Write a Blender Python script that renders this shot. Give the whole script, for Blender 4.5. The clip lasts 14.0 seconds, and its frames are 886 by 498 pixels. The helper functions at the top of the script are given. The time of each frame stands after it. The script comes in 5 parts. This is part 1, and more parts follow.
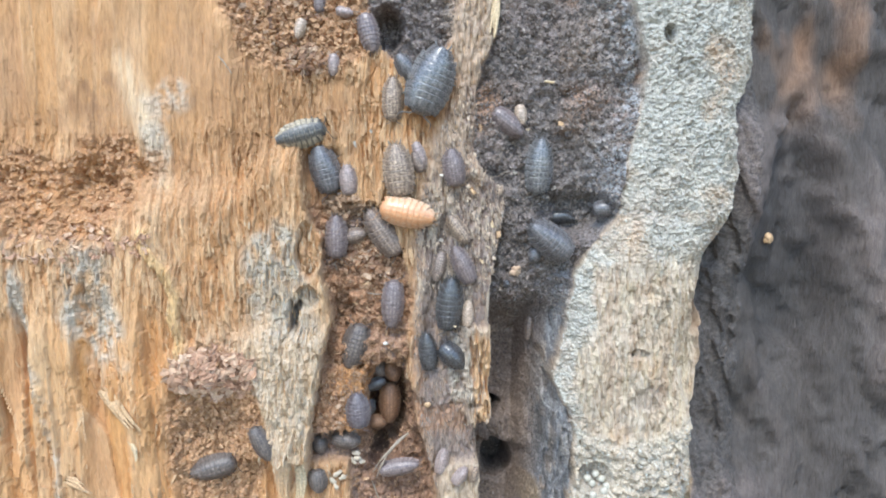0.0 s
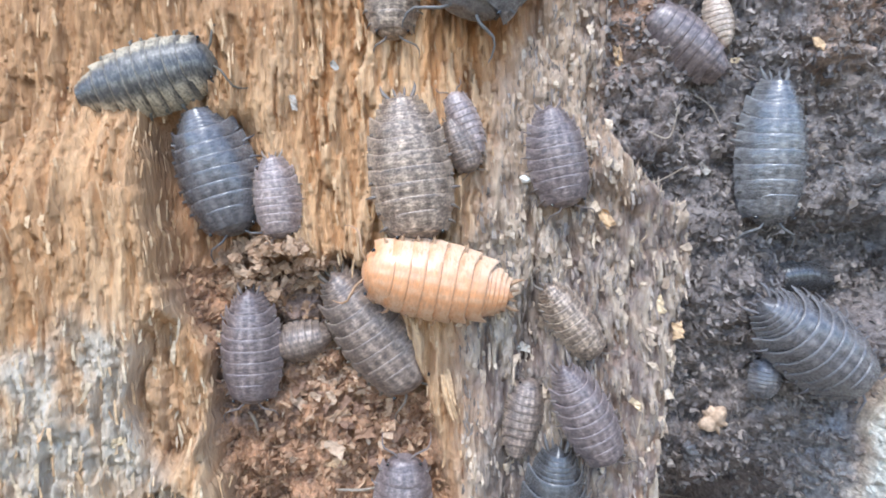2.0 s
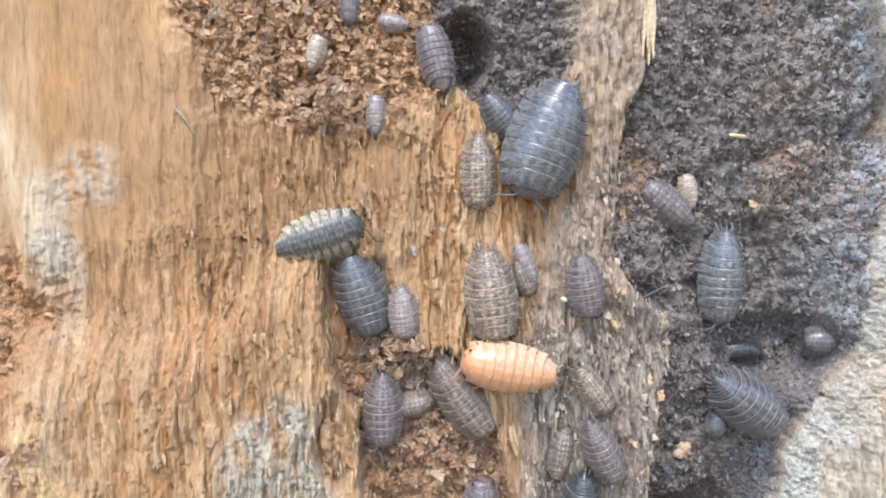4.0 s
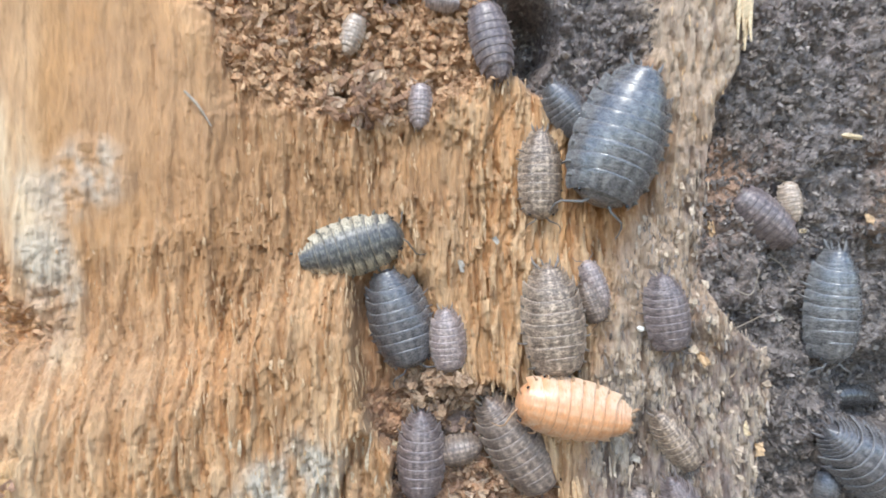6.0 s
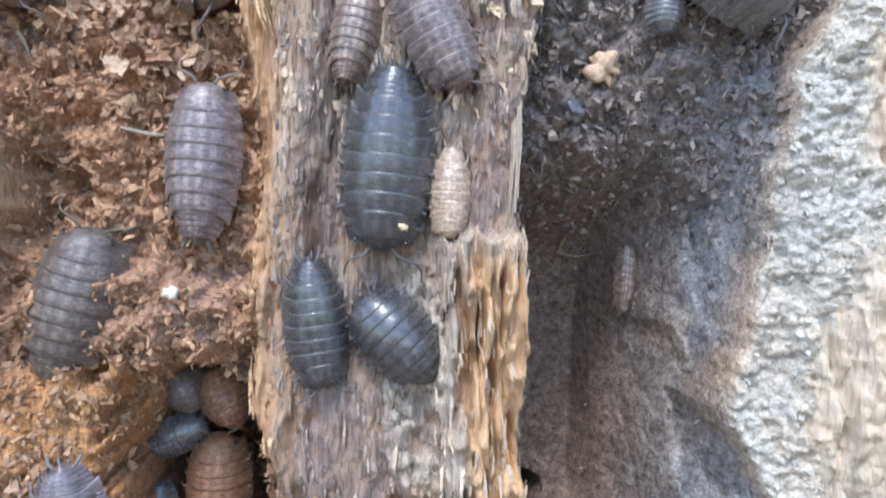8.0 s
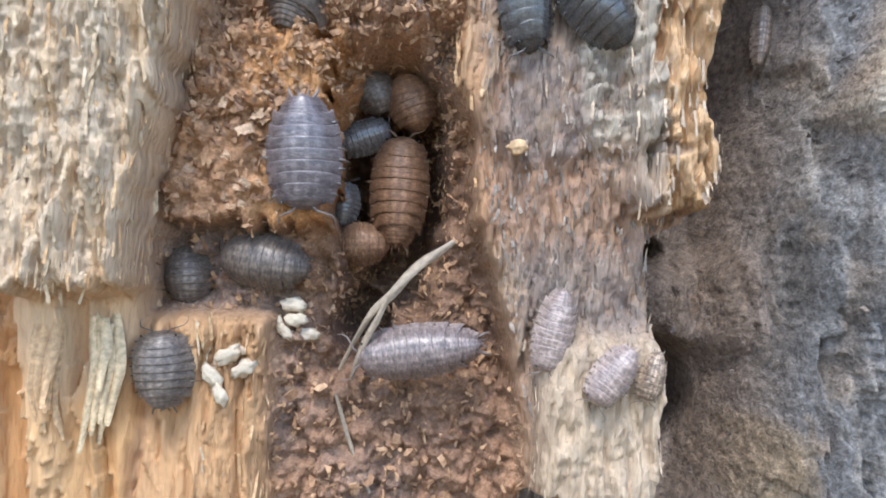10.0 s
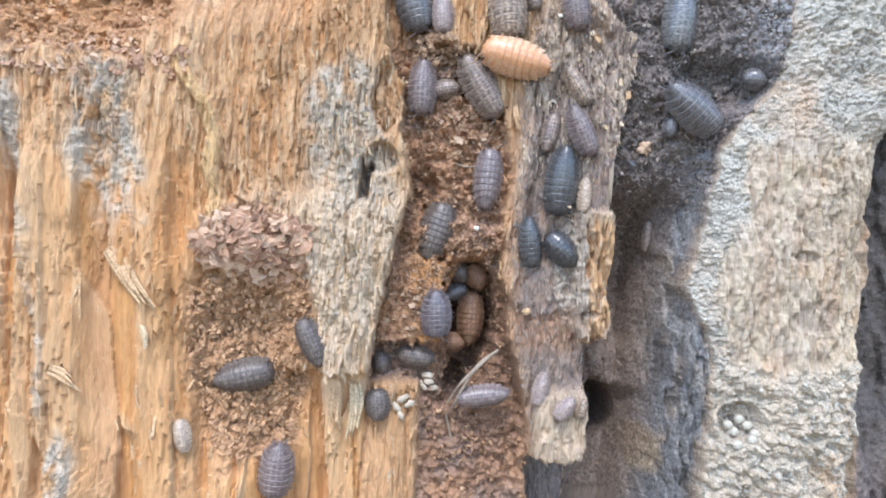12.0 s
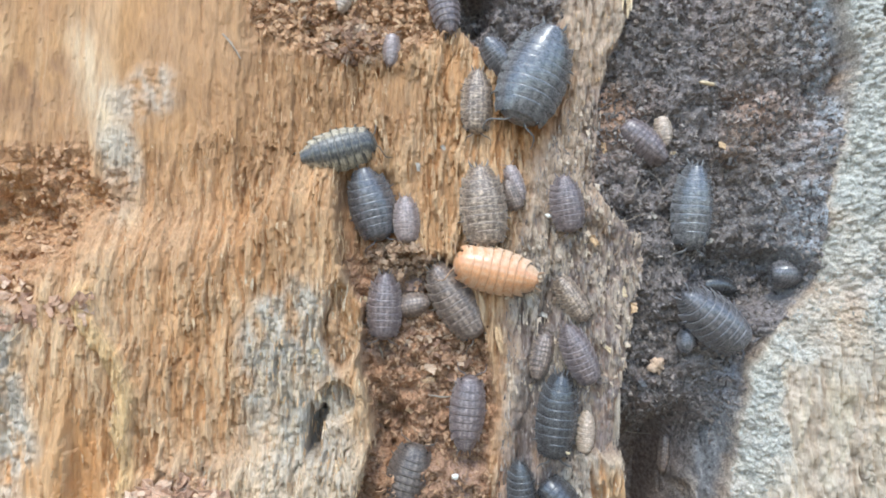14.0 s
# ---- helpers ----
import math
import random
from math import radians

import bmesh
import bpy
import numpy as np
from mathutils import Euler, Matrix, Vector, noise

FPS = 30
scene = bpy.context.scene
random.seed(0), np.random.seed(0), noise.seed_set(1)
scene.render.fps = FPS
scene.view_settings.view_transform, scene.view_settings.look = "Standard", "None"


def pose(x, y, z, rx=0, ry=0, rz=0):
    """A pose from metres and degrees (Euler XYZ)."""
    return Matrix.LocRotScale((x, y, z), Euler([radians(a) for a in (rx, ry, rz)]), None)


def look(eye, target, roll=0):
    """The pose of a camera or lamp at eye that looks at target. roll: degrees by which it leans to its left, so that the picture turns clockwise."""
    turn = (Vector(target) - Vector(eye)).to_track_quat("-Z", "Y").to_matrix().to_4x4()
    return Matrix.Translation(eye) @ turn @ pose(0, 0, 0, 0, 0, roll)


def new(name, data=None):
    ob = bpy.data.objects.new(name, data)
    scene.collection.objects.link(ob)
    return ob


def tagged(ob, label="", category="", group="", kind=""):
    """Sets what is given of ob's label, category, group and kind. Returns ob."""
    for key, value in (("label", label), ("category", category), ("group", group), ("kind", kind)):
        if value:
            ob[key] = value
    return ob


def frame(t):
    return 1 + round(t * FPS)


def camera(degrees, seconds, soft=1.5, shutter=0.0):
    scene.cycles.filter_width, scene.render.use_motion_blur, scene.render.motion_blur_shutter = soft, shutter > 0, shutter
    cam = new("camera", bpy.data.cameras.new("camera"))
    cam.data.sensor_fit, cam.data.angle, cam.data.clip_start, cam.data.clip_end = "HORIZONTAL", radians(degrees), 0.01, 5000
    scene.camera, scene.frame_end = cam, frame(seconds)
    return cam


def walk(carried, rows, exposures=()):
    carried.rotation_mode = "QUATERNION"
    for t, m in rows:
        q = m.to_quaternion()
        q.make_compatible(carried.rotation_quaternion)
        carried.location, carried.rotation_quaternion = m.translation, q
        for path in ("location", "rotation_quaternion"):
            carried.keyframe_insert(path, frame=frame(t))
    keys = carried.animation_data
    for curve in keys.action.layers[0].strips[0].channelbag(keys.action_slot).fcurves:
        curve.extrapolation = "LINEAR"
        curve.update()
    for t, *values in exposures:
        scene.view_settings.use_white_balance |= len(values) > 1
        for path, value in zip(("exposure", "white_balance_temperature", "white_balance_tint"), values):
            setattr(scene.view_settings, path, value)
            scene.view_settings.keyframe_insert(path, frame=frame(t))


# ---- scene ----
cam = camera(68.0, 14.0, soft=1.8, shutter=0.2)
PATH = [
    (0, -0.00362, -0.14045, 0.25885, 83.62, 0.54, -4.40),
    (0.5, -0.00700, -0.13449, 0.26324, 82.37, 0.97, -4.17),
    (1, -0.00378, -0.08987, 0.25539, 84.37, 1.69, -5.12),
    (1.5, -0.00303, -0.06849, 0.25633, 86.43, 1.89, -4.21),
    (2, -0.00342, -0.05278, 0.25633, 86.97, 2.00, -3.95),
    (2.5, -0.00125, -0.04609, 0.25883, 86.52, 2.10, -4.52),
    (3, -0.00713, -0.05327, 0.26292, 86.32, 2.47, -4.46),
    (3.2, -0.01503, -0.06971, 0.27138, 85.66, 1.87, -6.82),
    (5.3, -0.01737, -0.08139, 0.27006, 90.72, 1.19, -3.38),
    (5.5, -0.01663, -0.07704, 0.26700, 92.07, 1.02, -2.23),
    (6, -0.01711, -0.06633, 0.26864, 88.94, 0.98, -3.35),
    (6.5, -0.00761, -0.04742, 0.25084, 87.99, -0.13, -3.55),
    (7, -0.00260, -0.04493, 0.24183, 88.29, -0.14, -3.56),
    (7.5, 0.00706, -0.04410, 0.23612, 88.49, 0.34, -3.45),
    (8, 0.00875, -0.04332, 0.22594, 89.17, 0.29, -4.13),
    (8.5, 0.00772, -0.04230, 0.21522, 89.74, 0.36, -4.03),
    (9, 0.00234, -0.04078, 0.20048, 93.21, -0.98, -4.47),
    (9.2, -0.00058, -0.04052, 0.19885, 92.74, -1.31, -4.55),
    (11.3, -0.01420, -0.09056, 0.21890, 88.06, -2.61, -4.06),
    (11.5, -0.01826, -0.09993, 0.22233, 87.57, -2.88, -4.68),
    (12, -0.01933, -0.11035, 0.22137, 88.70, -2.45, -4.13),
    (12.5, -0.01288, -0.10534, 0.23742, 88.92, -1.56, -0.84),
    (13, -0.01839, -0.09848, 0.23935, 90.83, -1.17, -3.02),
    (13.5, -0.01124, -0.09422, 0.24944, 90.90, -0.76, -2.98),
    (14, -0.01287, -0.09130, 0.25175, 91.47, -0.62, -3.22),
]
walk(cam, [(t, pose(x, y, z, rx, ry, rz)) for t, x, y, z, rx, ry, rz in PATH],
     exposures=[(0.0, 0.80, 6050, 4), (1.0, 0.80, 6050, 6), (2.0, 0.90, 5810, 8), (2.6, 0.86, 5810, 8), (3.2, 0.80, 6050, 8), (5.3, 0.72, 6250, 7), (6.0, 0.74, 6150, 5),
                (6.6, 0.93, 5920, 9), (7.5, 0.89, 5850, 10), (8.5, 0.91, 5950, 8), (9.2, 0.86, 6150, 7), (11.3, 0.89, 5980, 9), (12.5, 0.75, 5960, 8), (13.5, 0.77, 5930, 4), (14.0, 0.68, 6000, 3)])

# ---- light: bright overcast day, open sky in front of and above the stump ----
world = bpy.data.worlds.new("overcast_sky")
scene.world = world
world.use_nodes = True
wn, wl = world.node_tree.nodes, world.node_tree.links
sky = wn.new("ShaderNodeTexSky")
sky.sky_type = "NISHITA"
sky.sun_disc = False
sky.sun_elevation, sky.sun_rotation = radians(58), radians(205)
sky.air_density, sky.dust_density, sky.ozone_density = 1.0, 1.0, 1.5
wl.new(sky.outputs["Color"], wn["Background"].inputs["Color"])
wn["Background"].inputs["Strength"].default_value = 0.29
sun = new("sun", bpy.data.lights.new("sun", "SUN"))
sun.data.energy, sun.data.angle, sun.data.color = 1.7, radians(14), (1.0, 0.96, 0.90)
sun.matrix_world = look((-0.2, -0.85, 1.6), (0, 0, 0.25))

CM = 0.01

# ---- materials ----


class Mat:
    """A node material with a principled shader and short calls to add nodes."""

    def __init__(self, name, rough=0.8, spec=0.3):
        self.m = bpy.data.materials.new(name)
        self.m.use_nodes = True
        self.n, self.l = self.m.node_tree.nodes, self.m.node_tree.links
        self.p = self.n["Principled BSDF"]
        self.p.inputs["Roughness"].default_value = rough
        self.p.inputs["Specular IOR Level"].default_value = spec
        self.co = self.n.new("ShaderNodeTexCoord").outputs["Object"]

    def attr(self, name):
        a = self.n.new("ShaderNodeAttribute")
        a.attribute_name = name
        return a

    def noise(self, scale, detail=4, stretch=(1, 1, 1), rough=0.55, distort=0.0):
        mp = self.n.new("ShaderNodeMapping")
        mp.inputs["Scale"].default_value = stretch
        self.l.new(self.co, mp.inputs["Vector"])
        t = self.n.new("ShaderNodeTexNoise")
        t.inputs["Scale"].default_value, t.inputs["Detail"].default_value = scale, detail
        t.inputs["Roughness"].default_value, t.inputs["Distortion"].default_value = rough, distort
        self.l.new(mp.outputs["Vector"], t.inputs["Vector"])
        return t.outputs["Fac"]

    def ramp(self, fac, *stops):
        r = self.n.new("ShaderNodeValToRGB")
        el = r.color_ramp.elements
        while len(el) < len(stops):
            el.new(0.5)
        for e, (at, col) in zip(el, stops):
            e.position = at
            e.color = (*col, 1) if len(col) == 3 else col
        self.l.new(fac, r.inputs["Fac"])
        return r.outputs["Color"]

    def mix(self, a, b, fac=1.0, kind="MULTIPLY"):
        m = self.n.new("ShaderNodeMix")
        m.data_type, m.blend_type = "RGBA", kind
        for sock, v in ((m.inputs["Factor"], fac), (m.inputs["A"], a), (m.inputs["B"], b)):
            if isinstance(v, (tuple, float, int)):
                sock.default_value = (*v, 1) if isinstance(v, tuple) else v
            else:
                self.l.new(v, sock)
        return m.outputs["Result"]

    def math(self, op, a, b=0.0):
        m = self.n.new("ShaderNodeMath")
        m.operation = op
        for sock, v in zip(m.inputs, (a, b)):
            if isinstance(v, (float, int)):
                sock.default_value = v
            else:
                self.l.new(v, sock)
        return m.outputs["Value"]

    def bump(self, fac, strength, metres):
        b = self.n.new("ShaderNodeBump")
        b.inputs["Strength"].default_value, b.inputs["Distance"].default_value = strength, metres
        self.l.new(fac, b.inputs["Height"])
        if self.p.inputs["Normal"].is_linked:
            self.l.new(self.p.inputs["Normal"].links[0].from_socket, b.inputs["Normal"])
        self.l.new(b.outputs["Normal"], self.p.inputs["Normal"])

    def color(self, c):
        if isinstance(c, tuple):
            self.p.inputs["Base Color"].default_value = (*c, 1)
        else:
            self.l.new(c, self.p.inputs["Base Color"])
        return self


def fibre_material(name, rough=0.85, contrast=1.0):
    """Rotten wood whose own tone is stored with the mesh: fine upright grain over it."""
    m = Mat(name, rough, 0.25)
    tone = m.attr("tone").outputs["Color"]
    grain = m.noise(2600, 5, (1.0, 1.0, 0.16), 0.6, 0.4)
    fleck = m.noise(900, 4, (1.0, 1.0, 0.3), 0.6)
    c = m.mix(tone, m.ramp(grain, (0.3, tuple(1 - contrast * q for q in (0.34, 0.38, 0.42))), (0.5, (1, 1, 1)), (0.72, tuple(1 + contrast * q for q in (0.25, 0.23, 0.18)))))
    c = m.mix(c, m.ramp(fleck, (0.3, tuple(1 - contrast * q for q in (0.25, 0.28, 0.30))), (0.6, (1.05, 1.04, 1.02))))
    m.bump(grain, 0.9 * contrast, 0.0006)
    m.bump(fleck, 0.7 * contrast, 0.001)
    return m.color(c).m


def crumb_material(name, rough=0.9, scale=1.0, contrast=1.0):
    """Crumbled wood, frass and humus: tone from the mesh, mottled grain by grain."""
    m = Mat(name, rough, 0.25)
    tone = m.attr("tone").outputs["Color"]
    a = m.noise(1500 * scale, 5, rough=0.65)
    b = m.noise(4200 * scale, 3, rough=0.6)
    c = m.mix(tone, m.ramp(a, (0.3, tuple(1 - contrast * q for q in (0.55, 0.57, 0.58))), (0.52, (1, 1, 1)), (0.72, tuple(1 + contrast * q for q in (0.5, 0.45, 0.38)))))
    c = m.mix(c, m.ramp(b, (0.35, (0.75, 0.74, 0.73)), (0.65, (1.2, 1.2, 1.18))))
    m.bump(a, 0.7, 0.0007)
    m.bump(b, 0.5, 0.0003)
    return m.color(c).m


def piece_material(name, dark, light, rough=0.85):
    """Loose chips, each of its own tone."""
    m = Mat(name, rough, 0.25)
    g = m.n.new("ShaderNodeNewGeometry").outputs["Random Per Island"]
    c = m.ramp(g, (0.0, dark), (0.6, tuple((p + q) / 2 for p, q in zip(dark, light))), (1.0, light))
    n = m.noise(3000, 4)
    c = m.mix(c, m.ramp(n, (0.3, (0.65, 0.63, 0.6)), (0.65, (1.15, 1.14, 1.12))))
    m.bump(n, 0.4, 0.0003)
    return m.color(c).m


def shell_material(name, base, light, edge, rough=0.38, blotch=0.5, rim=0.5, grit=0.65, side=0.15, gloss=0.6):
    """The back plates of a woodlouse: mottled, with pale marks and paler rims."""
    m = Mat(name, rough, gloss)
    big = m.noise(1900, 4, (1.0, 0.6, 1.0), 0.65, 0.4)
    fine = m.noise(5200, 3)
    dash = m.noise(1500, 4, (3.2, 0.8, 0.8), 0.6, 0.5)
    c = m.mix(base, light, m.math("MULTIPLY", m.ramp(big, (0.46, (0, 0, 0)), (0.56, (1, 1, 1))), blotch * 0.5), "MIX")
    c = m.mix(c, light, m.math("MULTIPLY", m.attr("mark").outputs["Fac"], m.ramp(big, (0.36, (0.25, 0.25, 0.25)), (0.48, (1, 1, 1)))), "MIX")
    c = m.mix(c, m.ramp(dash, (0.38, (1 - 0.5 * grit,) * 3), (0.52, (1, 1, 1)), (0.68, (1 + 0.7 * grit,) * 3)))
    c = m.mix(c, edge, m.math("MULTIPLY", m.attr("side").outputs["Fac"], m.ramp(dash, (0.36, (0.2 * side,) * 3), (0.5, (side,) * 3))), "MIX")
    c = m.mix(c, edge, m.math("MULTIPLY", m.attr("rim").outputs["Fac"], rim), "MIX")
    c = m.mix(c, m.ramp(fine, (0.35, (1 - 0.4 * grit,) * 3), (0.65, (1 + 0.25 * grit,) * 3)))
    r = m.ramp(fine, (0.3, (rough + 0.06,) * 3), (0.7, (rough - 0.12,) * 3))
    m.l.new(r, m.p.inputs["Roughness"])
    m.bump(fine, 0.5 * grit, 0.000022)
    m.bump(big, 0.35, 0.00005)
    m.bump(dash, 0.6 * grit, 0.00007)
    return m.color(c).m


def plain_material(name, col, rough=0.5, spec=0.4, vary=0.25):
    m = Mat(name, rough, spec)
    n = m.noise(2500, 3)
    c = m.mix(col, m.ramp(n, (0.3, (1 - vary,) * 3), (0.7, (1 + vary * 0.6,) * 3)))
    m.bump(n, 0.2, 0.0002)
    return m.color(c).m


FIBRE = fibre_material("rotten_wood_fibre", 0.85, 0.78)
SMOOTH_FIBRE = fibre_material("smooth_tan_wood", 0.75, 0.5)
RIB_FIBRE = fibre_material("grey_rib_fibre", 0.85, 0.92)
PALE_FIBRE = fibre_material("pale_ridge_fibre", 0.85, 0.6)
CRUMB = crumb_material("crumbled_wood", contrast=0.55)
HUMUS_MAT = crumb_material("dark_humus")
CRUST = crumb_material("weathered_crust", scale=0.8, contrast=0.5)
BARK = crumb_material("damp_bark", 0.6, 0.6)
FLAKE_BROWN = piece_material("frass_flakes", (0.27, 0.15, 0.085), (0.52, 0.33, 0.20))
FLAKE_POCKET = piece_material("pocket_flakes", (0.43, 0.245, 0.135), (0.59, 0.37, 0.21))
FLAKE_DARK = piece_material("humus_crumbs", (0.09, 0.075, 0.07), (0.36, 0.30, 0.26))
FLAKE_TAN = piece_material("tan_splinters", (0.46, 0.285, 0.15), (0.61, 0.43, 0.26))
FLAKE_GREY = piece_material("grey_crust_bits", (0.33, 0.31, 0.27), (0.56, 0.54, 0.47))
FLAKE_RIB = piece_material("grey_brown_splinters", (0.14, 0.11, 0.093), (0.37, 0.305, 0.255))

FLAKE_SLAB = piece_material("pale_slab_shreds", (0.46, 0.35, 0.23), (0.58, 0.46, 0.32))
FLAKE_RIBCHIP = piece_material("pale_rib_chips", (0.36, 0.27, 0.20), (0.62, 0.49, 0.36))

# ---- the relief of the wood: plan in centimetres, x along the face, z up, depth grows away from the viewer ----
rng = np.random.RandomState(11)
LATTICE = rng.rand(8, 256, 256).astype(np.float32)


def soft_noise(u, v, layer=0):
    """Smooth noise, 0 to 1, one bump per unit."""
    iu, iv = np.floor(u).astype(int), np.floor(v).astype(int)
    fu, fv = u - iu, v - iv
    fu, fv = fu * fu * (3 - 2 * fu), fv * fv * (3 - 2 * fv)
    t = LATTICE[layer % 8]
    a, b, c, d = t[iu & 255, iv & 255], t[(iu + 1) & 255, iv & 255], t[iu & 255, (iv + 1) & 255], t[(iu + 1) & 255, (iv + 1) & 255]
    return (a * (1 - fu) + b * fu) * (1 - fv) + (c * (1 - fu) + d * fu) * fv


def layers(u, v, octaves=4, layer=0, gain=0.5):
    out, amp, total = 0.0, 1.0, 0.0
    for k in range(octaves):
        out = out + amp * soft_noise(u * 2**k + 17.3 * k, v * 2**k + 5.1 * k, layer + k)
        total += amp
        amp *= gain
    return out / total


def cells(u, v, layer=0):
    """Distance to the nearest of scattered points, one per unit cell: rounded crumbs."""
    iu, iv = np.floor(u).astype(int), np.floor(v).astype(int)
    best = np.full(u.shape, 9.0)
    for du in (-1, 0, 1):
        for dv in (-1, 0, 1):
            cu, cv = iu + du, iv + dv
            pu = cu + LATTICE[layer % 8][cu & 255, cv & 255]
            pv = cv + LATTICE[(layer + 1) % 8][cu & 255, cv & 255]
            best = np.minimum(best, (u - pu) ** 2 + (v - pv) ** 2)
    return np.sqrt(best)


def cell_value(u, v, layer=0):
    """A random value, 0 to 1, for the nearest of scattered points: broken columns and scales. Also how near its rim a place lies."""
    iu, iv = np.floor(u).astype(int), np.floor(v).astype(int)
    best, second, value = np.full(u.shape, 9.0), np.full(u.shape, 9.0), np.zeros(u.shape)
    for du in (-1, 0, 1):
        for dv in (-1, 0, 1):
            cu, cv = iu + du, iv + dv
            pu = cu + LATTICE[layer % 8][cu & 255, cv & 255]
            pv = cv + LATTICE[(layer + 1) % 8][cu & 255, cv & 255]
            d = (u - pu) ** 2 + (v - pv) ** 2
            closer = d < best
            second = np.where(closer, best, np.minimum(second, d))
            value = np.where(closer, LATTICE[(layer + 2) % 8][cu & 255, cv & 255], value)
            best = np.where(closer, d, best)
    return value, np.sqrt(second) - np.sqrt(best)


def step(d, width):
    """0 to 1 across an edge of that width, where d passes zero."""
    return 1 / (1 + np.exp(-np.clip(d / width * 4, -40, 40)))


def line(z, *knots):
    """x of an edge that runs upwards through the knots (z, x)."""
    zs, xs = zip(*sorted(knots))
    return np.interp(z, zs, xs)


def ragged(z, x, size, seed):
    """A splintered edge: broad waver, and fine upright-grained notches."""
    return size * ((layers(z * 0.9 + seed, x * 0 + seed, 2, seed) - 0.5) * 2 + (layers(x * 6 + seed, z * 3.5, 3, seed + 1) - 0.5) * 1.4)


def oval(x, z, cx, cz, rx, rz, seed=0, wav=0.35):
    """Above 0 inside a wavering oval, about 1 in its middle."""
    r = np.sqrt(((x - cx) / rx) ** 2 + ((z - cz) / rz) ** 2)
    return 1 - r + wav * (layers(x * 1.4 + seed, z * 1.4 + seed * 3, 3, seed) - 0.5)


def blend(a, b, w):
    return a + (b - a) * w


def tint(a, b, w):
    return a + (np.asarray(b, float) - a) * w[..., None]


TAN, CREAM, ORANGE_WOOD = (0.53, 0.31, 0.155), (0.62, 0.425, 0.25), (0.48, 0.225, 0.083)
GREY, FRASS, HUMUS = (0.47, 0.41, 0.33), (0.42, 0.235, 0.135), (0.208, 0.177, 0.162)
SLAB = (0.56, 0.44, 0.315)
RIB, RIDGE_GREY, RIDGE_TAN = (0.235, 0.183, 0.163), (0.455, 0.425, 0.365), (0.50, 0.405, 0.305)
WALL = (0.165, 0.157, 0.156)
DARK_STREAK, FAR_BARK = (0.122, 0.104, 0.094), (0.092, 0.078, 0.07)


def relief(x, z):
    """Depth, tone and zone of the face at plan places x, z."""
    wob = layers(x * 0.5, z * 0.5, 3, 2) - 0.5
    # edges
    slab_r = line(z, (13, -2.6), (19.6, -2.28), (20.0, -2.22), (20.7, -2.15), (22.0, -1.9), (22.8, -1.67), (23.3, -1.77), (23.9, -1.9), (24.6, -1.87), (24.75, -1.95), (25.2, -2.2), (26.4, -2.25), (27.0, -2.25)) + ragged(z, x, 0.07, 1)
    rib_l = line(z, (13, 0.9), (18.7, 0.5), (19.7, 0.27), (20.4, 0.04), (21.0, 0.06), (21.4, -0.12), (22.1, -0.09), (22.9, -0.02), (23.4, 0.0), (24.2, -0.15), (25.1, -0.55), (25.4, -0.9)) + ragged(z, x, 0.07, 2)
    rib_r = line(z, (13, 1.2), (18.3, 1.41), (19.1, 1.48), (20.25, 1.4), (20.42, 1.72), (22.5, 1.76), (23.2, 1.74), (24.2, 1.83), (25.15, 2.07), (25.55, 2.03), (25.95, 1.6), (26.4, 1.37), (27.7, 1.45), (28.2, 1.57), (28.85, 1.83), (29.9, 1.96)) + ragged(z, x, 0.06, 3)
    ridge_l = line(z, (13, 3.3), (17.8, 3.45), (19.0, 3.57), (20.1, 3.56), (20.7, 3.42), (21.4, 3.17), (22.0, 3.24), (22.7, 3.42), (23.8, 3.60), (24.3, 3.9), (24.9, 4.5), (25.8, 4.66), (26.8, 4.85), (28.2, 5.0), (29.5, 4.8)) + ragged(z, x, 0.07, 4)
    ridge_r = line(z, (13, 6.6), (18.4, 6.4), (19.5, 6.5), (20.9, 6.65), (22.4, 6.7), (23.3, 6.5), (24.7, 6.98), (25.9, 7.2), (27.3, 7.05), (28.0, 7.55), (29.5, 7.4)) + ragged(z, x, 0.12, 5)
    right_of_slab, left_of_rib = step(x - slab_r, 0.06), step(rib_l - x, 0.06)
    right_of_rib, left_of_ridge, right_of_ridge = step(x - rib_r, 0.05), step(ridge_l - x, 0.045), step(x - ridge_r, 0.10)
    lip = 25.30 + 0.25 * (layers(x * 2.2, x * 0, 3, 5) - 0.5)
    channel = right_of_slab * left_of_rib * step(lip - z, 0.10)
    on_ridge = (1 - left_of_ridge) * (1 - right_of_ridge)
    groove = right_of_rib * left_of_ridge
    left = (1 - right_of_slab) * step(25.6 + 0.75 * step(x + 3.2, 0.5) - z + 0.5 * wob, 0.7)

    # textures of the surface
    warp = 0.35 * (layers(x * 1.1, z * 0.7, 2, 6) - 0.5)
    fib = layers((x + warp * 0.4) * 13, z * 1.7, 4, 0)
    fib_fine = layers((x + warp * 0.3) * 30, z * 4.2, 3, 3)
    plates = np.round(layers((x + warp * 0.4) * 9, z * 1.5, 3, 4) * 9 + 0.5 * fib_fine) / 9
    lump = 1 - np.minimum(cells(x * 5 + wob * 2, z * 5, 1), 1)
    lump2 = 1 - np.minimum(cells(x * 12, z * 12, 3), 1)
    crumb = layers(x * 7, z * 7, 4, 5, 0.6)
    spine = 1 - np.abs(2 * fib_fine - 1)
    wavy = x + warp * 0.3 + 0.022 * np.sin(z * 5 + 5 * soft_noise(x * 2, z, 1))
    col, gap = cell_value(wavy * 17, z * 2.5 + 0.8 * fib, 2)
    thin, _ = cell_value(wavy * 34, z * 5.5, 6)
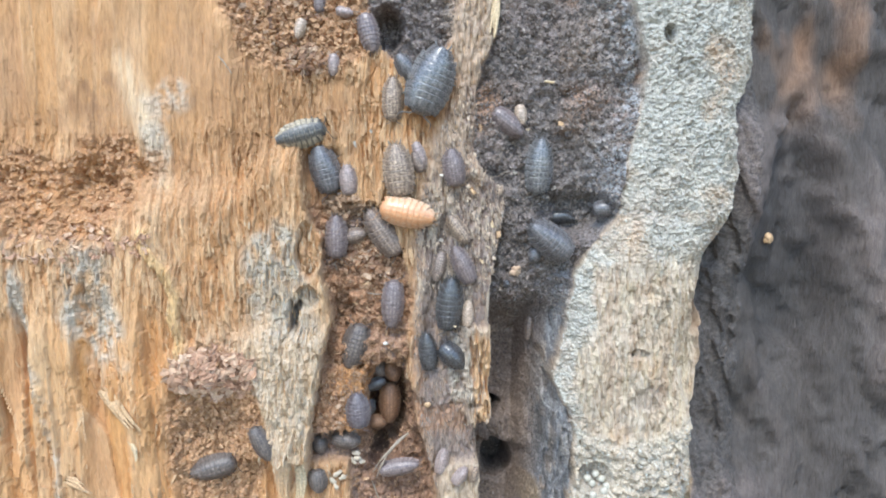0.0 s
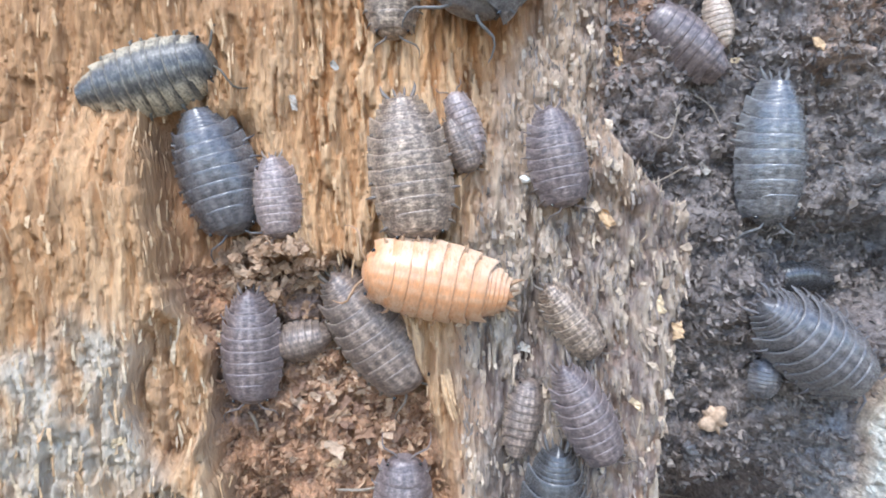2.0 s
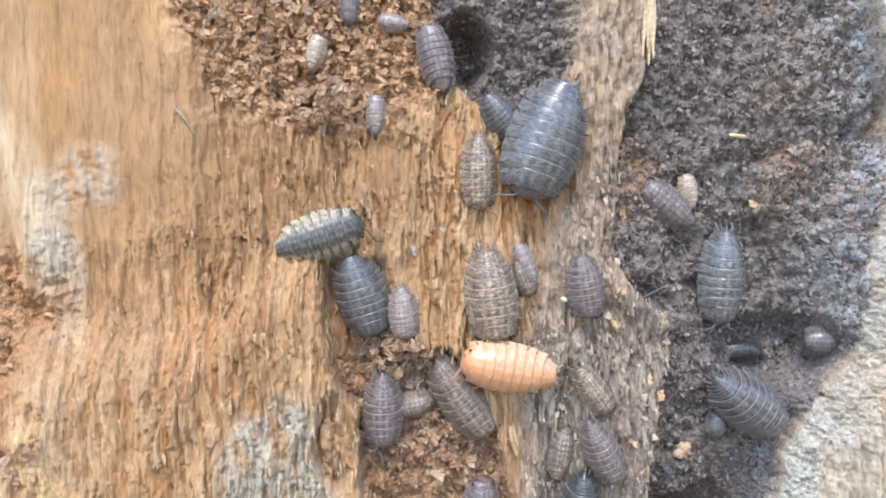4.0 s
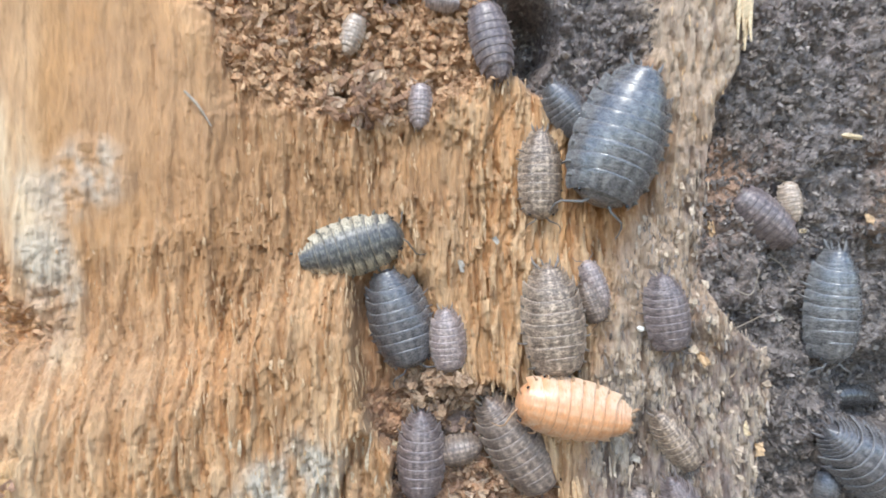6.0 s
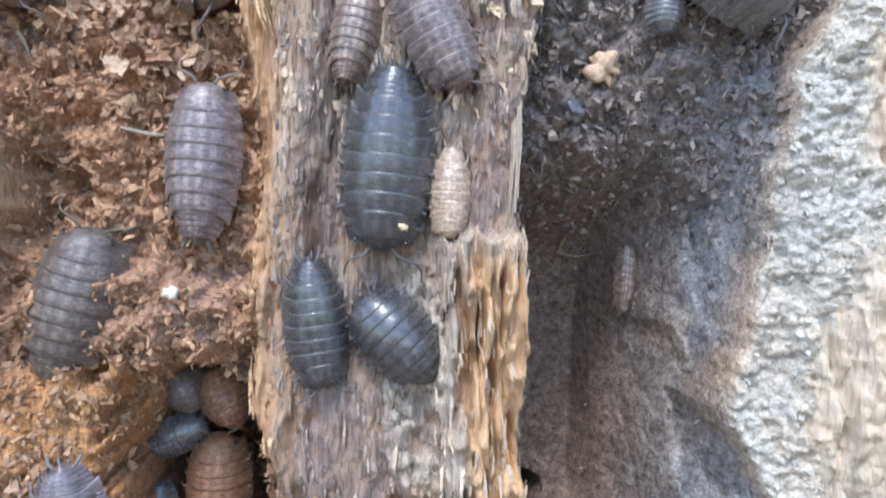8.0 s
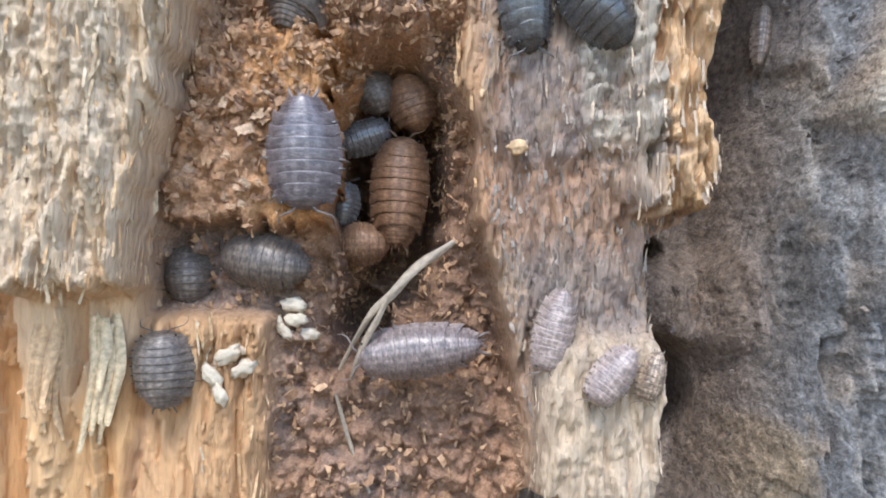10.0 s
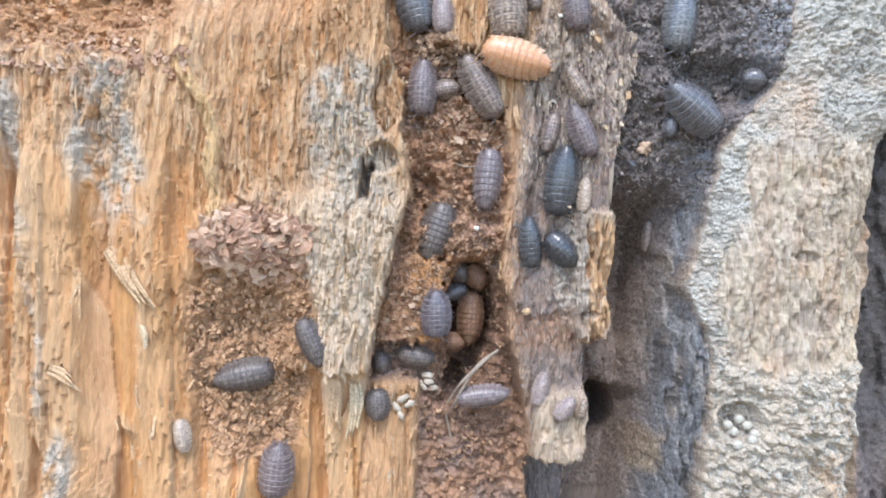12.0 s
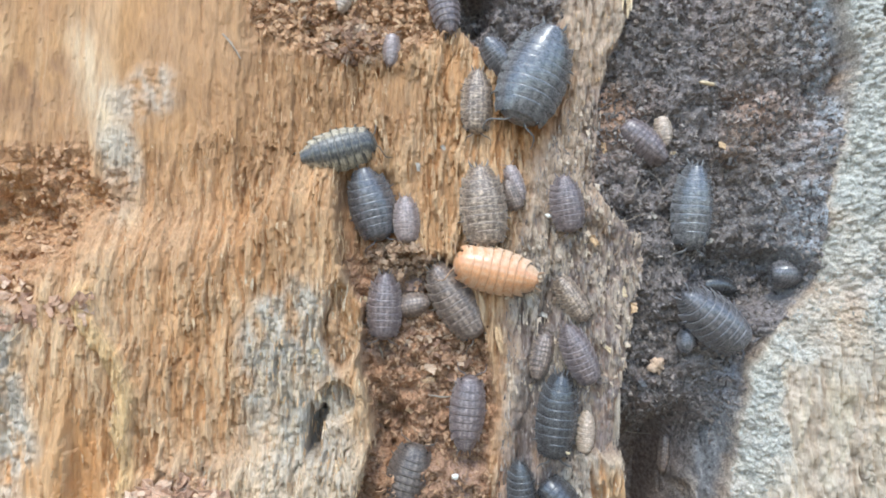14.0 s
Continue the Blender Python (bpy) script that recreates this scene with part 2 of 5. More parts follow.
    col2, _ = cell_value(wavy * 6.5, z * 1.5, 5)
    scale = 0.11 * (col - 0.5) + 0.018 * np.clip(gap * 3, 0, 1) + 0.05 * (thin - 0.5) + 0.08 * (col2 - 0.5)
    coarse = np.clip(layers(x * 0.9 + 2, z * 0.5, 3, 3) * 3.2 - 0.75, 0.4, 1)
    longgrain = layers((x + warp * 0.5) * 9, z * 0.42, 3, 2)
    crack = np.clip(0.055 - np.abs(longgrain - 0.5), 0, 1) / 0.055
    fibrous = -0.12 * (longgrain - 0.5) + 0.05 * crack - 0.06 * (fib - 0.5) - 0.02 * (spine - 0.6) - 0.04 * (plates - 0.5) - scale * coarse
    needle = 1 - np.abs(2 * layers((x + warp * 0.15) * 15, z * 2.4, 2, 1) - 1)
    dashes = layers((x + warp * 0.2) * 21, z * 4.5, 3, 2) - 0.5
    crumbly = -0.16 * (lump - 0.4) - 0.07 * (lump2 - 0.4) - 0.22 * (crumb - 0.5)

    rib = step(x - np.maximum(rib_l, line(z, (13, 0.0), (25, 0.1), (26.5, 0.55), (27.5, 1.0), (30, 1.0))) + 0.2 * wob, 0.35) * (1 - right_of_rib)
    bare = np.clip(oval(x, z, -1.45, 27.6, 0.42, 0.36, 3, 0.7) * 3, 0, 1)

    # base face with its proud left side
    smooth_low = step(-5.0 - x + 0.5 * wob, 0.6) * step(23.2 - z, 1.0)
    smooth_low = np.maximum(smooth_low, step(19.8 - z, 0.3) * step(-1.9 - x, 0.5))
    smooth_up = step(-3.6 - x + wob, 0.8) * step(z - 26.8, 0.8)
    smooth = np.clip(smooth_low + smooth_up, 0, 1)
    grooves = layers((x + 0.12 * np.sin(z * 0.7)) * 1.9, z * 0.13, 3, 6)
    y = 0.08 + 0.25 * wob + fibrous * (1 - 0.9 * smooth) * (1 - 0.7 * rib) * (1 - 0.8 * bare) - 0.07 * rib * (crumb - 0.5) - (0.13 + 0.10 * step(z - 24.0, 0.5)) * rib * dashes - smooth * ((0.85 - 0.6 * smooth_up) * (grooves - 0.5) + 0.05 * np.abs(layers((x + 0.1 * np.sin(z)) * 6, z * 0.3, 2, 2) - 0.5))
    y = y - left * (0.42 + 0.10 * np.clip(-2.5 - x, 0, 3.5))
    board, seam = cell_value((x + 0.12 * np.sin(z * 0.6) + 0.2 * wob) * 2.4, z * 0.16, 3)
    sheets = layers((x + 0.5 * warp) * 2.3, z * 0.42, 5, 1, 0.6) * 11
    torn = np.floor(sheets)
    torn_rim = np.clip(1 - (sheets - torn) / 0.16, 0, 1) * step(layers(x * 1.5 + 3, z * 0.9, 3, 6) - 0.5, 0.15)
    rough_part = step(layers(x * 0.8, z * 0.5, 3, 4) - 0.5, 0.12) * (1 - 0.8 * smooth_up)
    y = y - smooth * rough_part * (0.055 * (torn - 5) + 0.03 * torn_rim) - smooth * 0.018 * (fib - 0.5)
    frayed = np.clip(0.07 - seam, 0, 1) / 0.07 * step(layers(x * 1.2, z * 0.5, 3, 2) - 0.5, 0.12) * smooth
    y = y - smooth * (0.24 - 0.2 * smooth_up) * (board - 0.5) - 0.10 * frayed * (1 - smooth_up) * (0.4 + fib)
    tone = np.ones(x.shape + (3,)) * np.array(TAN)
    tone = tint(tone, (0.53, 0.275, 0.105), smooth)
    tone = tint(tone, (0.44, 0.24, 0.10), smooth_up)
    tone = tint(tone, CREAM, smooth * np.clip(board * 2.5 - 1.7, 0, 1) * 0.7)
    tone = tint(tone, ORANGE_WOOD, smooth * np.clip(0.9 - board * 2.5, 0, 1) * (0.5 - 0.3 * smooth_up))
    tone = tint(tone, CREAM, frayed)
    tone = tint(tone, CREAM, smooth * rough_part * torn_rim * 0.8)
    tone = tint(tone, FRASS, smooth * rough_part * np.clip((sheets - torn - 0.8) * 5, 0, 1) * 0.3)
    cloud = layers(x * 0.75 + 4, z * 0.5 + 2, 4, 5)
    tone = tint(tone, (0.43, 0.275, 0.165), smooth_up * np.clip(cloud * 5 - 2.3, 0, 1) * 0.7)
    tone = tint(tone, (0.57, 0.37, 0.19), smooth_up * np.clip(2.1 - cloud * 5, 0, 1) * 0.6)
    tone = tint(tone, ORANGE_WOOD, bare * 0.4)
    rust = np.clip(layers(x * 0.7 + 3, z * 0.45, 3, 1) * 2.6 - 1.0, 0, 1)
    tone = tint(tone, ORANGE_WOOD, rust * (0.6 - 0.35 * smooth_up))
    tone = tint(tone, CREAM, np.clip(layers(x * 1.6, z * 0.4, 3, 7) * 3 - 1.4, 0, 1) * (0.8 - 0.45 * smooth))
    tone = tint(tone, CREAM, np.clip((grooves - 0.5) * 5, 0, 1) * smooth * 0.5)
    tone = tint(tone, FRASS, np.clip((0.42 - grooves) * 5, 0, 1) * smooth * 0.4)
    tone = tint(tone, FRASS, np.clip((0.40 - plates) * 4, 0, 1) * (1 - smooth) * 0.2)
    tone = tint(tone, CREAM, np.clip(col * 2 - 0.8, 0, 1) * (1 - smooth) * 0.65)
    tone = tint(tone, ORANGE_WOOD, np.clip(0.75 - 1.7 * col, 0, 1) * (1 - smooth) * 0.6)
    tone = tint(tone, FRASS, np.clip(0.22 - gap, 0, 1) * 2.2 * (1 - smooth) * 0.2)
    tone = tint(tone, (0.36, 0.19, 0.085), crack * (1 - smooth) * (1 - rib) * 0.45)
    tone = tint(tone, CREAM, np.clip((longgrain - 0.52) * 5, 0, 1) * (1 - coarse) * (1 - smooth) * 0.6)
    strip = step(0.115 - np.abs(x - line(z, (22.0, -4.8), (22.6, -4.75), (23.05, -4.85), (23.5, -4.77), (24.0, -4.95), (24.5, -5.3), (24.9, -5.3))), 0.05) * step(z - 22.3, 0.2) * step(24.9 - z, 0.2)
    y = y - 0.16 * strip
    tone = tint(tone, (0.66, 0.44, 0.215), strip * 0.85)
    zone = np.where(smooth > 0.5, 11, 0).astype(np.int8)

    # brown stain down the middle of the upper left face
    stain = np.maximum(np.clip(oval(x, z, -3.2, 27.3, 2.0, 1.5, 2, 0.9) * 2, 0, 1), 0.7 * np.clip(oval(x, z, -4.6, 26.0, 1.3, 1.2, 2, 0.9) * 2, 0, 1))
    stain = np.maximum(stain, 1.0 * np.clip(oval(x, z, -6.2, 27.1, 1.2, 0.9, 4, 1.2) * 2.4, 0, 1))
    stain = np.maximum(stain, 0.8 * np.clip(oval(x, z, -4.3, 28.6, 1.0, 1.5, 6, 1.0) * 2, 0, 1))
    tone = tint(tone, (0.36, 0.215, 0.12), stain * 0.95 * (0.4 + 0.6 * np.clip(crumb * 3 - 1, 0, 1)))
    high = step(z - 25.4 + 0.8 * wob, 0.9) * step(-1.2 - x, 1.2)
    tone = tint(tone, (0.46, 0.245, 0.105), high * 0.4)
    tone = tint(tone, (0.25, 0.135, 0.075), high * np.clip(oval(x, z, -6.4, 27.6, 0.6, 0.45, 1, 1.6) * 2, 0, 1) * np.clip(layers(x * 3, z * 2, 4, 7) * 5 - 1.9, 0, 1) * 0.8)
    tone = tint(tone, (0.33, 0.17, 0.075), high * np.clip(layers(x * 1.5 + 6, z * 0.8, 4, 4) * 4.5 - 2.3, 0, 1) * 0.6)
    tone = tint(tone, (0.34, 0.185, 0.085), high * np.clip(oval(x, z, -3.0, 27.3, 1.3, 0.9, 5, 1.0) * 2, 0, 1) * (0.35 + 0.4 * np.clip(crumb * 3 - 1, 0, 1)))
    bleached = np.clip(1.2 - np.abs(x - line(z, (25.7, -5.1), (27.0, -5.42), (28.3, -5.8)) + 0.5 * wob) / 0.34, 0, 1) * step(z - 25.7, 0.4) * step(28.4 - z, 0.5)
    tone = tint(tone, (0.60, 0.45, 0.29), bleached * np.clip(longgrain * 4 - 1.2, 0, 1) * 0.8)

    tone = tint(tone, SLAB, np.clip(oval(x, z, -2.65, 22.2, 0.95, 2.9, 3, 0.6) * 2, 0, 1) * left * 0.85)
    # grey weathered patches
    grey = np.maximum.reduce([
        oval(x, z, -2.75, 24.0, 0.95, 1.3, 1, 1.1), oval(x, z, -2.75, 22.0, 0.75, 2.3, 2, 0.8),
        oval(x, z, -6.35, 23.3, 0.7, 1.15, 3, 1.2), oval(x, z, -4.95, 27.6, 0.75, 1.1, 4, 1.2), 0.5 - np.abs(x - line(z, (19.9, -7.2), (21.5, -7.45), (24.1, -7.85))) * 3.2 - 0.6 * np.clip(np.abs(z - 22) - 2, 0, 9) + 1.1 * (layers(x * 1.6, z * 1.6, 3, 5) - 0.5), oval(x, z, -6.9, 18.3, 0.3, 0.6, 6, 0.9)])
    grey = np.clip(grey * 2.2 + 0.2, 0, 1) * left
    grey = np.maximum(grey, np.clip(np.maximum(oval(x, z, -4.95, 27.35, 0.5, 0.5, 4, 1.3), oval(x, z, -5.2, 26.4, 0.3, 0.8, 6, 1.2)) * 1.5, 0, 0.7) * (1 - right_of_slab))
    tone = tint(tone, GREY, grey * np.clip(layers(x * 5, z * 2.8, 4, 1) * 4.0 - 1.2, 0, 1) * 0.9)
    y = y - 0.10 * grey * (crumb - 0.35) - 0.035 * grey * (lump2 - 0.4)

    # the thick slab's lower end, which stands proud of the wood behind it
    slab_l = line(z, (13, -2.9), (19.75, -2.9), (20.2, -3.05), (21.1, -3.22), (22.0, -3.4), (22.6, -4.4)) + ragged(z, x, 0.06, 6)
    tip = step(x - slab_l, 0.06) * (1 - right_of_slab) * step(22.6 - z, 0.4) * step(z - 19.78 - 0.2 * (fib - 0.5), 0.08)
    below = step(19.78 + 0.2 * (fib - 0.5) - z, 0.08) * step(x + 4.2, 0.5) * (1 - right_of_slab)
    y = y - 0.22 * tip + 0.30 * below - 0.12 * tip * dashes - 0.05 * tip * (needle - 0.5)
    tone = tint(tone, SLAB, tip * 0.7)
    tone = tint(tone, CREAM, tip * np.clip((fib - 0.5) * 5, 0, 1) * 0.6)
    tone = tint(tone, (0.34, 0.25, 0.16), tip * np.clip((0.42 - needle) * 4, 0, 1) * 0.45)
    # dark slot and bare hollow in the slab
    slot = step(0.10 + 0.05 * (fib - 0.5) - np.abs((x + 2.46) - 0.10 * (z - 22.9)), 0.05) * step(0.27 + 0.2 * (fib - 0.5) - np.abs(z - 22.95), 0.06)
    hollow = np.clip(oval(x, z, -2.15, 24.3, 0.28, 0.75, 3, 0.5) * 4, 0, 1)
    nick = np.clip(oval(x, z, -2.2, 23.35, 0.3, 0.28, 5, 0.8) * 4, 0, 1)
    y = y + 0.5 * slot + 0.26 * hollow + 0.24 * nick
    tone = tint(tone, (0.44, 0.25, 0.12), hollow * 0.85)
    tone = tint(tone, GREY, nick * 0.7)
    tone = tint(tone, HUMUS, slot * 0.6)

    # pits filled with brown frass
    pit_low = step(oval(x, z, -4.2, 20.35, 0.92, 2.2, 7, 0.5), 0.25)
    pit_left = step(oval(x, z, -6.75, 25.55, 1.6, 0.95, 4, 1.1), 0.4)
    pit_top = step(oval(x, z, -2.25, 29.6, 1.65, 1.6, 6, 0.6), 0.2)
    pit = np.maximum.reduce([pit_low, pit_left, pit_top])
    deep = 0.14 * pit_low + 0.10 * pit_left + 0.16 * pit_top
    y = blend(y, y * 0.7 + deep + crumbly * 1.1, pit)
    tone = tint(tone, FRASS, pit * (0.55 + 0.45 * np.clip(crumb * 2, 0, 1)))
    tone = tint(tone, (0.46, 0.23, 0.095), pit_left * (0.45 + 0.45 * np.clip(layers(x * 2, z * 2, 3, 2) * 4 - 1.6, 0, 1)))
    tone = tint(tone, TAN, pit_top * 0.3 + pit_low * 0.6 + pit_left * 0.2)
    tone = tint(tone, TAN, pit * np.clip(lump * 3 - 1.75, 0, 1) * 0.45)
    hole = np.clip(oval(x, z, -4.2, 20.4, 0.7, 0.9, 3, 0.8) * 2, 0, 1) + np.clip(oval(x, z, -6.4, 25.6, 0.75, 0.55, 3, 0.9) * 2, 0, 1)
    y = y + 0.30 * hole - 0.38 * np.clip(oval(x, z, -4.3, 22.0, 0.95, 0.62, 2, 0.3) * 1.6, 0, 1)
    zone = np.where(pit > 0.5, 1, zone)

    # recess beside the slab's upper end
    notch = right_of_slab * step(-1.5 - x + 0.3 * wob, 0.2) * step(26.4 - z + 0.3 * wob, 0.15) * step(z - 24.9, 0.2)
    y = y + 0.2 * notch
    tone = tint(tone, FRASS, notch * 0.6)

    # dark crumbled hollow beside the top of the rib
    dark_top = step(oval(x, z, 0.1, 29.5, 0.95, 1.35, 5, 0.3), 0.12) * (1 - right_of_rib)
    y = blend(y, 0.42 + crumbly, dark_top)
    y = y + 0.7 * np.clip(oval(x, z, -0.4, 28.95, 0.4, 0.5, 1, 0.4) * 3, 0, 1)
    tone = tint(tone, blend(np.array(HUMUS), np.array(RIB), 0.4), dark_top)
    zone = np.where(dark_top > 0.5, 4, zone)

    # rib: grey-brown wood between the channel and the groove
    tone = tint(tone, RIB, rib * np.clip(0.8 + 1.0 * (crumb - 0.4), 0, 1))
    tone = tint(tone, (0.53, 0.43, 0.32), rib * np.clip(dashes * 4 + layers(x * 2.2, z * 0.8, 3, 4) * 3 - 1.5 + 0.25 * step(z - 24.2, 0.5), 0, 1) * (0.15 + 0.5 * step(z - 23.2, 0.6)))
    tone = tint(tone, GREY, rib * np.clip(layers(x * 3, z * 1.4, 3, 2) * 4 - 2.2, 0, 1) * 0.3)
    tone = tint(tone, (0.47, 0.345, 0.24), rib * step(z - 25.5 + 0.6 * wob, 0.5) * np.clip(layers(x * 3 + 1, z * 1.1, 3, 5) * 3 - 0.6, 0, 1) * 0.8)
    y = y - 0.06 * rib
    y = y - 0.18 * step(x - rib_r + 0.35, 0.25) * (1 - right_of_rib) * step(z - 22.0, 0.5) * step(26.2 - z, 0.5)
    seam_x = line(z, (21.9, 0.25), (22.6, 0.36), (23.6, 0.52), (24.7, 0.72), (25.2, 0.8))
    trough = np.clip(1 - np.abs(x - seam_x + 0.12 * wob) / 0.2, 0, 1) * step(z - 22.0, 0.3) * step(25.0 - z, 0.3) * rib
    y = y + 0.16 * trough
    # shadow of the cleft, painted dark brown along the trough
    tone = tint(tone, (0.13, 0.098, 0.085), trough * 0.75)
    furrow = 0.7 * np.clip((needle - 0.45) * 1.9, 0, 1) + 0.3 * layers((x + warp * 0.2) * 9, z * 0.8, 2, 7)
    ends = 0.22 * (soft_noise(np.floor(x * 15) * 1.37, x * 0, 4) - 0.5)
    stub = step(x - 1.18 - 0.1 * wob, 0.10) * (1 - right_of_rib) * step(22.62 + 0.2 * (fib - 0.5) - z, 0.06) * step(z - 20.47 - ends, 0.04)
    y = y - 0.30 * stub - 0.42 * stub * (furrow - 0.5)
    scab = np.clip(oval(x, z, 1.08, 21.6, 0.32, 1.15, 2, 0.7) * 3, 0, 1) * (1 - right_of_rib)
    y = y - 0.12 * scab * (crumb - 0.2) - 0.05 * scab * lump2
    tone = tint(tone, GREY, scab * np.clip(crumb * 3 - 0.8, 0, 1) * 0.8)
    tone = tint(tone, blend(np.array(TAN), np.array(CREAM), 0.7), stub * np.clip((x - 1.26) * 10, 0, 1))
    tone = tint(tone, ORANGE_WOOD, stub * np.clip((0.5 - furrow) * 3, 0, 1) * 0.4)
    tone = tint(tone, GREY, stub * np.clip((1.32 - x) * 7, 0, 1) * 0.8 + stub * np.clip((z - 22.35) * 5, 0, 1) * 0.6)
    knot = np.clip(oval(x, z, 1.36, 20.9, 0.17, 0.07, 1, 0.3) * 4, 0, 1)
    y = y + 0.10 * knot
    tone = tint(tone, RIB, knot * 0.6)
    crack = step(20.95 + 0.5 * (layers(x * 2.5, z * 2.5, 3, 1) - 0.5) - z, 0.12) * step(x - rib_l, 0.1) * (1 - stub) * (1 - right_of_rib) * step(z - 16, 1)
    y = y + 0.07 * crack
    tone = tint(tone, FRASS, crack * step(z - 20.2, 0.4) * 0.55)
    block = step(x - 0.55 - 0.1 * wob, 0.1) * (1 - right_of_rib) * step(19.55 - z, 0.15) * step(z - 18.3 - 0.2 * (fib - 0.5), 0.05)
    y = y - 0.25 * block
    tone = tint(tone, blend(np.array(GREY), np.array(CREAM), 0.5), block * 0.75)
    under = step(18.3 + 0.2 * (fib - 0.5) - z, 0.06) * step(x - 0.3, 0.1) * (1 - right_of_rib)
    y = y + 0.9 * under
    tone = tint(tone, HUMUS, under * 0.8)

    # channel of frass between slab and rib
    y = blend(y, 0.36 + crumbly * 1.2 + 0.15 * wob, channel)
    tone = tint(tone, FRASS, channel)
    tone = tint(tone, RIB, channel * np.clip(layers(x * 1.2, z * 1.2, 3, 0) * 4 - 1.8, 0, 1) * 0.7)
    tone = tint(tone, ORANGE_WOOD, channel * np.clip(oval(x, z, -1.25, 21.4, 0.45, 0.55, 1, 0.6) * 3, 0, 1) * 0.8)
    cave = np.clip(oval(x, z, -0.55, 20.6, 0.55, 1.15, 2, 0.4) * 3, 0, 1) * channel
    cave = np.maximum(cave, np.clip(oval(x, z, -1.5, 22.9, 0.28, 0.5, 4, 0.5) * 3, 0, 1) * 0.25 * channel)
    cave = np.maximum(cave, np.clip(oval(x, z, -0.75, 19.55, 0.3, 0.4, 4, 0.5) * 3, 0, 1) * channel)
    # shelf: bulge added above the cave to throw it into shade
    shelf = np.clip(oval(x, z, -0.85, 22.05, 1.0, 0.42, 3, 0.4) * 3, 0, 1) * channel
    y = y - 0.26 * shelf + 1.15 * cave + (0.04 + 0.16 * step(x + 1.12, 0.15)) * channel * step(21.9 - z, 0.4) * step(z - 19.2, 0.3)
    # the cave's shade is also put into its tone
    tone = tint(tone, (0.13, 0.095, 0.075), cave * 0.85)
    # shade of the lower hollow, put into the frass tone; floor sinks slightly
    hollow_shade = np.clip(oval(x, z, -0.3, 19.6, 1.2, 2.0, 3, 0.7) * 2, 0, 1) * channel
    y = y + 0.12 * hollow_shade
    tone = tint(tone, (0.21, 0.125, 0.085), hollow_shade * 0.8)
    ledge = step(-1.03 + 0.1 * (fib - 0.5) + 0.55 * (crumb - 0.5) - x, 0.09) * step(z - 20.28 - 0.25 * (fib - 0.5), 0.05) * step(21.75 - z + 0.4 * wob, 0.25) * channel
    lumpy = step(-1.55 - x + 0.4 * wob, 0.2)
    y = blend(y, 0.04 + 0.6 * blend(fibrous, crumbly * 1.4, lumpy), ledge)
    tone = tint(tone, blend(np.array(ORANGE_WOOD), np.array(TAN), 0.4), ledge * (1 - 0.5 * lumpy))
    lower = step(19.62 - z, 0.1) * step(-1.42 - x, 0.1) * channel
    y = blend(y, 0.05 + fibrous, lower)
    tone = tint(tone, TAN, lower * 0.9)
    zone = np.where((channel > 0.5) & (lower < 0.5), 2, zone)
    zone = np.where((rib > 0.5) & ((zone == 0) | (zone == 11)) & (z < 27.5), 3, zone)

    # groove of dark humus
    up_groove = step(z - 22.9 + 0.5 * wob, 0.8)
    slope = np.clip((x - 2.72 - 0.05 * (z - 21.5) - 0.2 * step(z - 22.75, 0.6)) / 0.35, 0, 1)
    inward = x - 0.05 * (z - 21.5) - 0.2 * step(z - 22.75, 0.6)
    floor = blend(np.interp(inward, (2.55, 2.80, 3.02, 3.28), (1.9, 1.3, 0.8, 0.14)), 0.22, up_groove)
    recess = np.clip(oval(x, z, 3.75, 25.0, 0.85, 0.6, 3, 0.5) * 2.4, 0, 1)
    floor = floor + 0.5 * recess + 0.18 * np.clip(oval(x, z, 3.4, 26.0, 0.7, 0.9, 3, 0.6) * 2, 0, 1)
    floor = floor - 0.4 * np.clip((x - ridge_l + 0.5) / 0.5, 0, 1) * (1 - 0.7 * recess) * step(27.5 - z, 0.5) * step(z - 24.2, 0.5)
    streak = layers(x * 4, z * 0.9, 3, 5) - 0.5
    slats = np.round(layers(x * 3.2 + 0.3 * z, z * 0.7, 4, 5) * 7) / 7 - 0.5
    y = blend(y, floor + crumbly * (0.25 + 0.45 * up_groove) - (0.5 * streak + 0.85 * slats + 0.34 * (fib - 0.5)) * slope * (1 - up_groove), groove)
    humus = np.ones_like(tone) * np.array(HUMUS)
    clump = layers(x * 1.7 + 2, z * 1.7, 3, 1)
    y = y - 0.45 * (clump - 0.5) * groove * up_groove
    humus = tint(humus, RIB, np.clip(layers(x * 1.3, z * 1.3, 4, 6) * 4 - 1.8, 0, 1) * 0.65)
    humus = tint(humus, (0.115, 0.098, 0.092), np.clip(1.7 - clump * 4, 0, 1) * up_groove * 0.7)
    humus = tint(humus, (0.31, 0.225, 0.165), np.clip(layers(x * 1.1 + 3, z * 0.9 + 7, 4, 2) * 4.5 - 2.1, 0, 1) * step(z - 26.3, 0.8) * 0.6)
    humus = tint(humus, FRASS, np.clip(layers(x * 0.8 + 9, z * 0.8, 3, 3) * 4 - 2.0, 0, 1) * step(z - 27.0, 1.0) * 0.8)
    low = step(23.3 - z + wob, 0.8)
    humus = tint(humus, WALL, slope * low * 0.9)
    humus = tint(humus, (0.36, 0.31, 0.265), slope * np.clip(0.1 + 3 * streak + crumb - 0.5, 0, 1) * low * 0.75)
    humus = tint(humus, (0.40, 0.28, 0.18), low * slope * np.clip(layers(x * 6, z * 2.2, 3, 3) * 5 - 3.2, 0, 1) * 0.5)
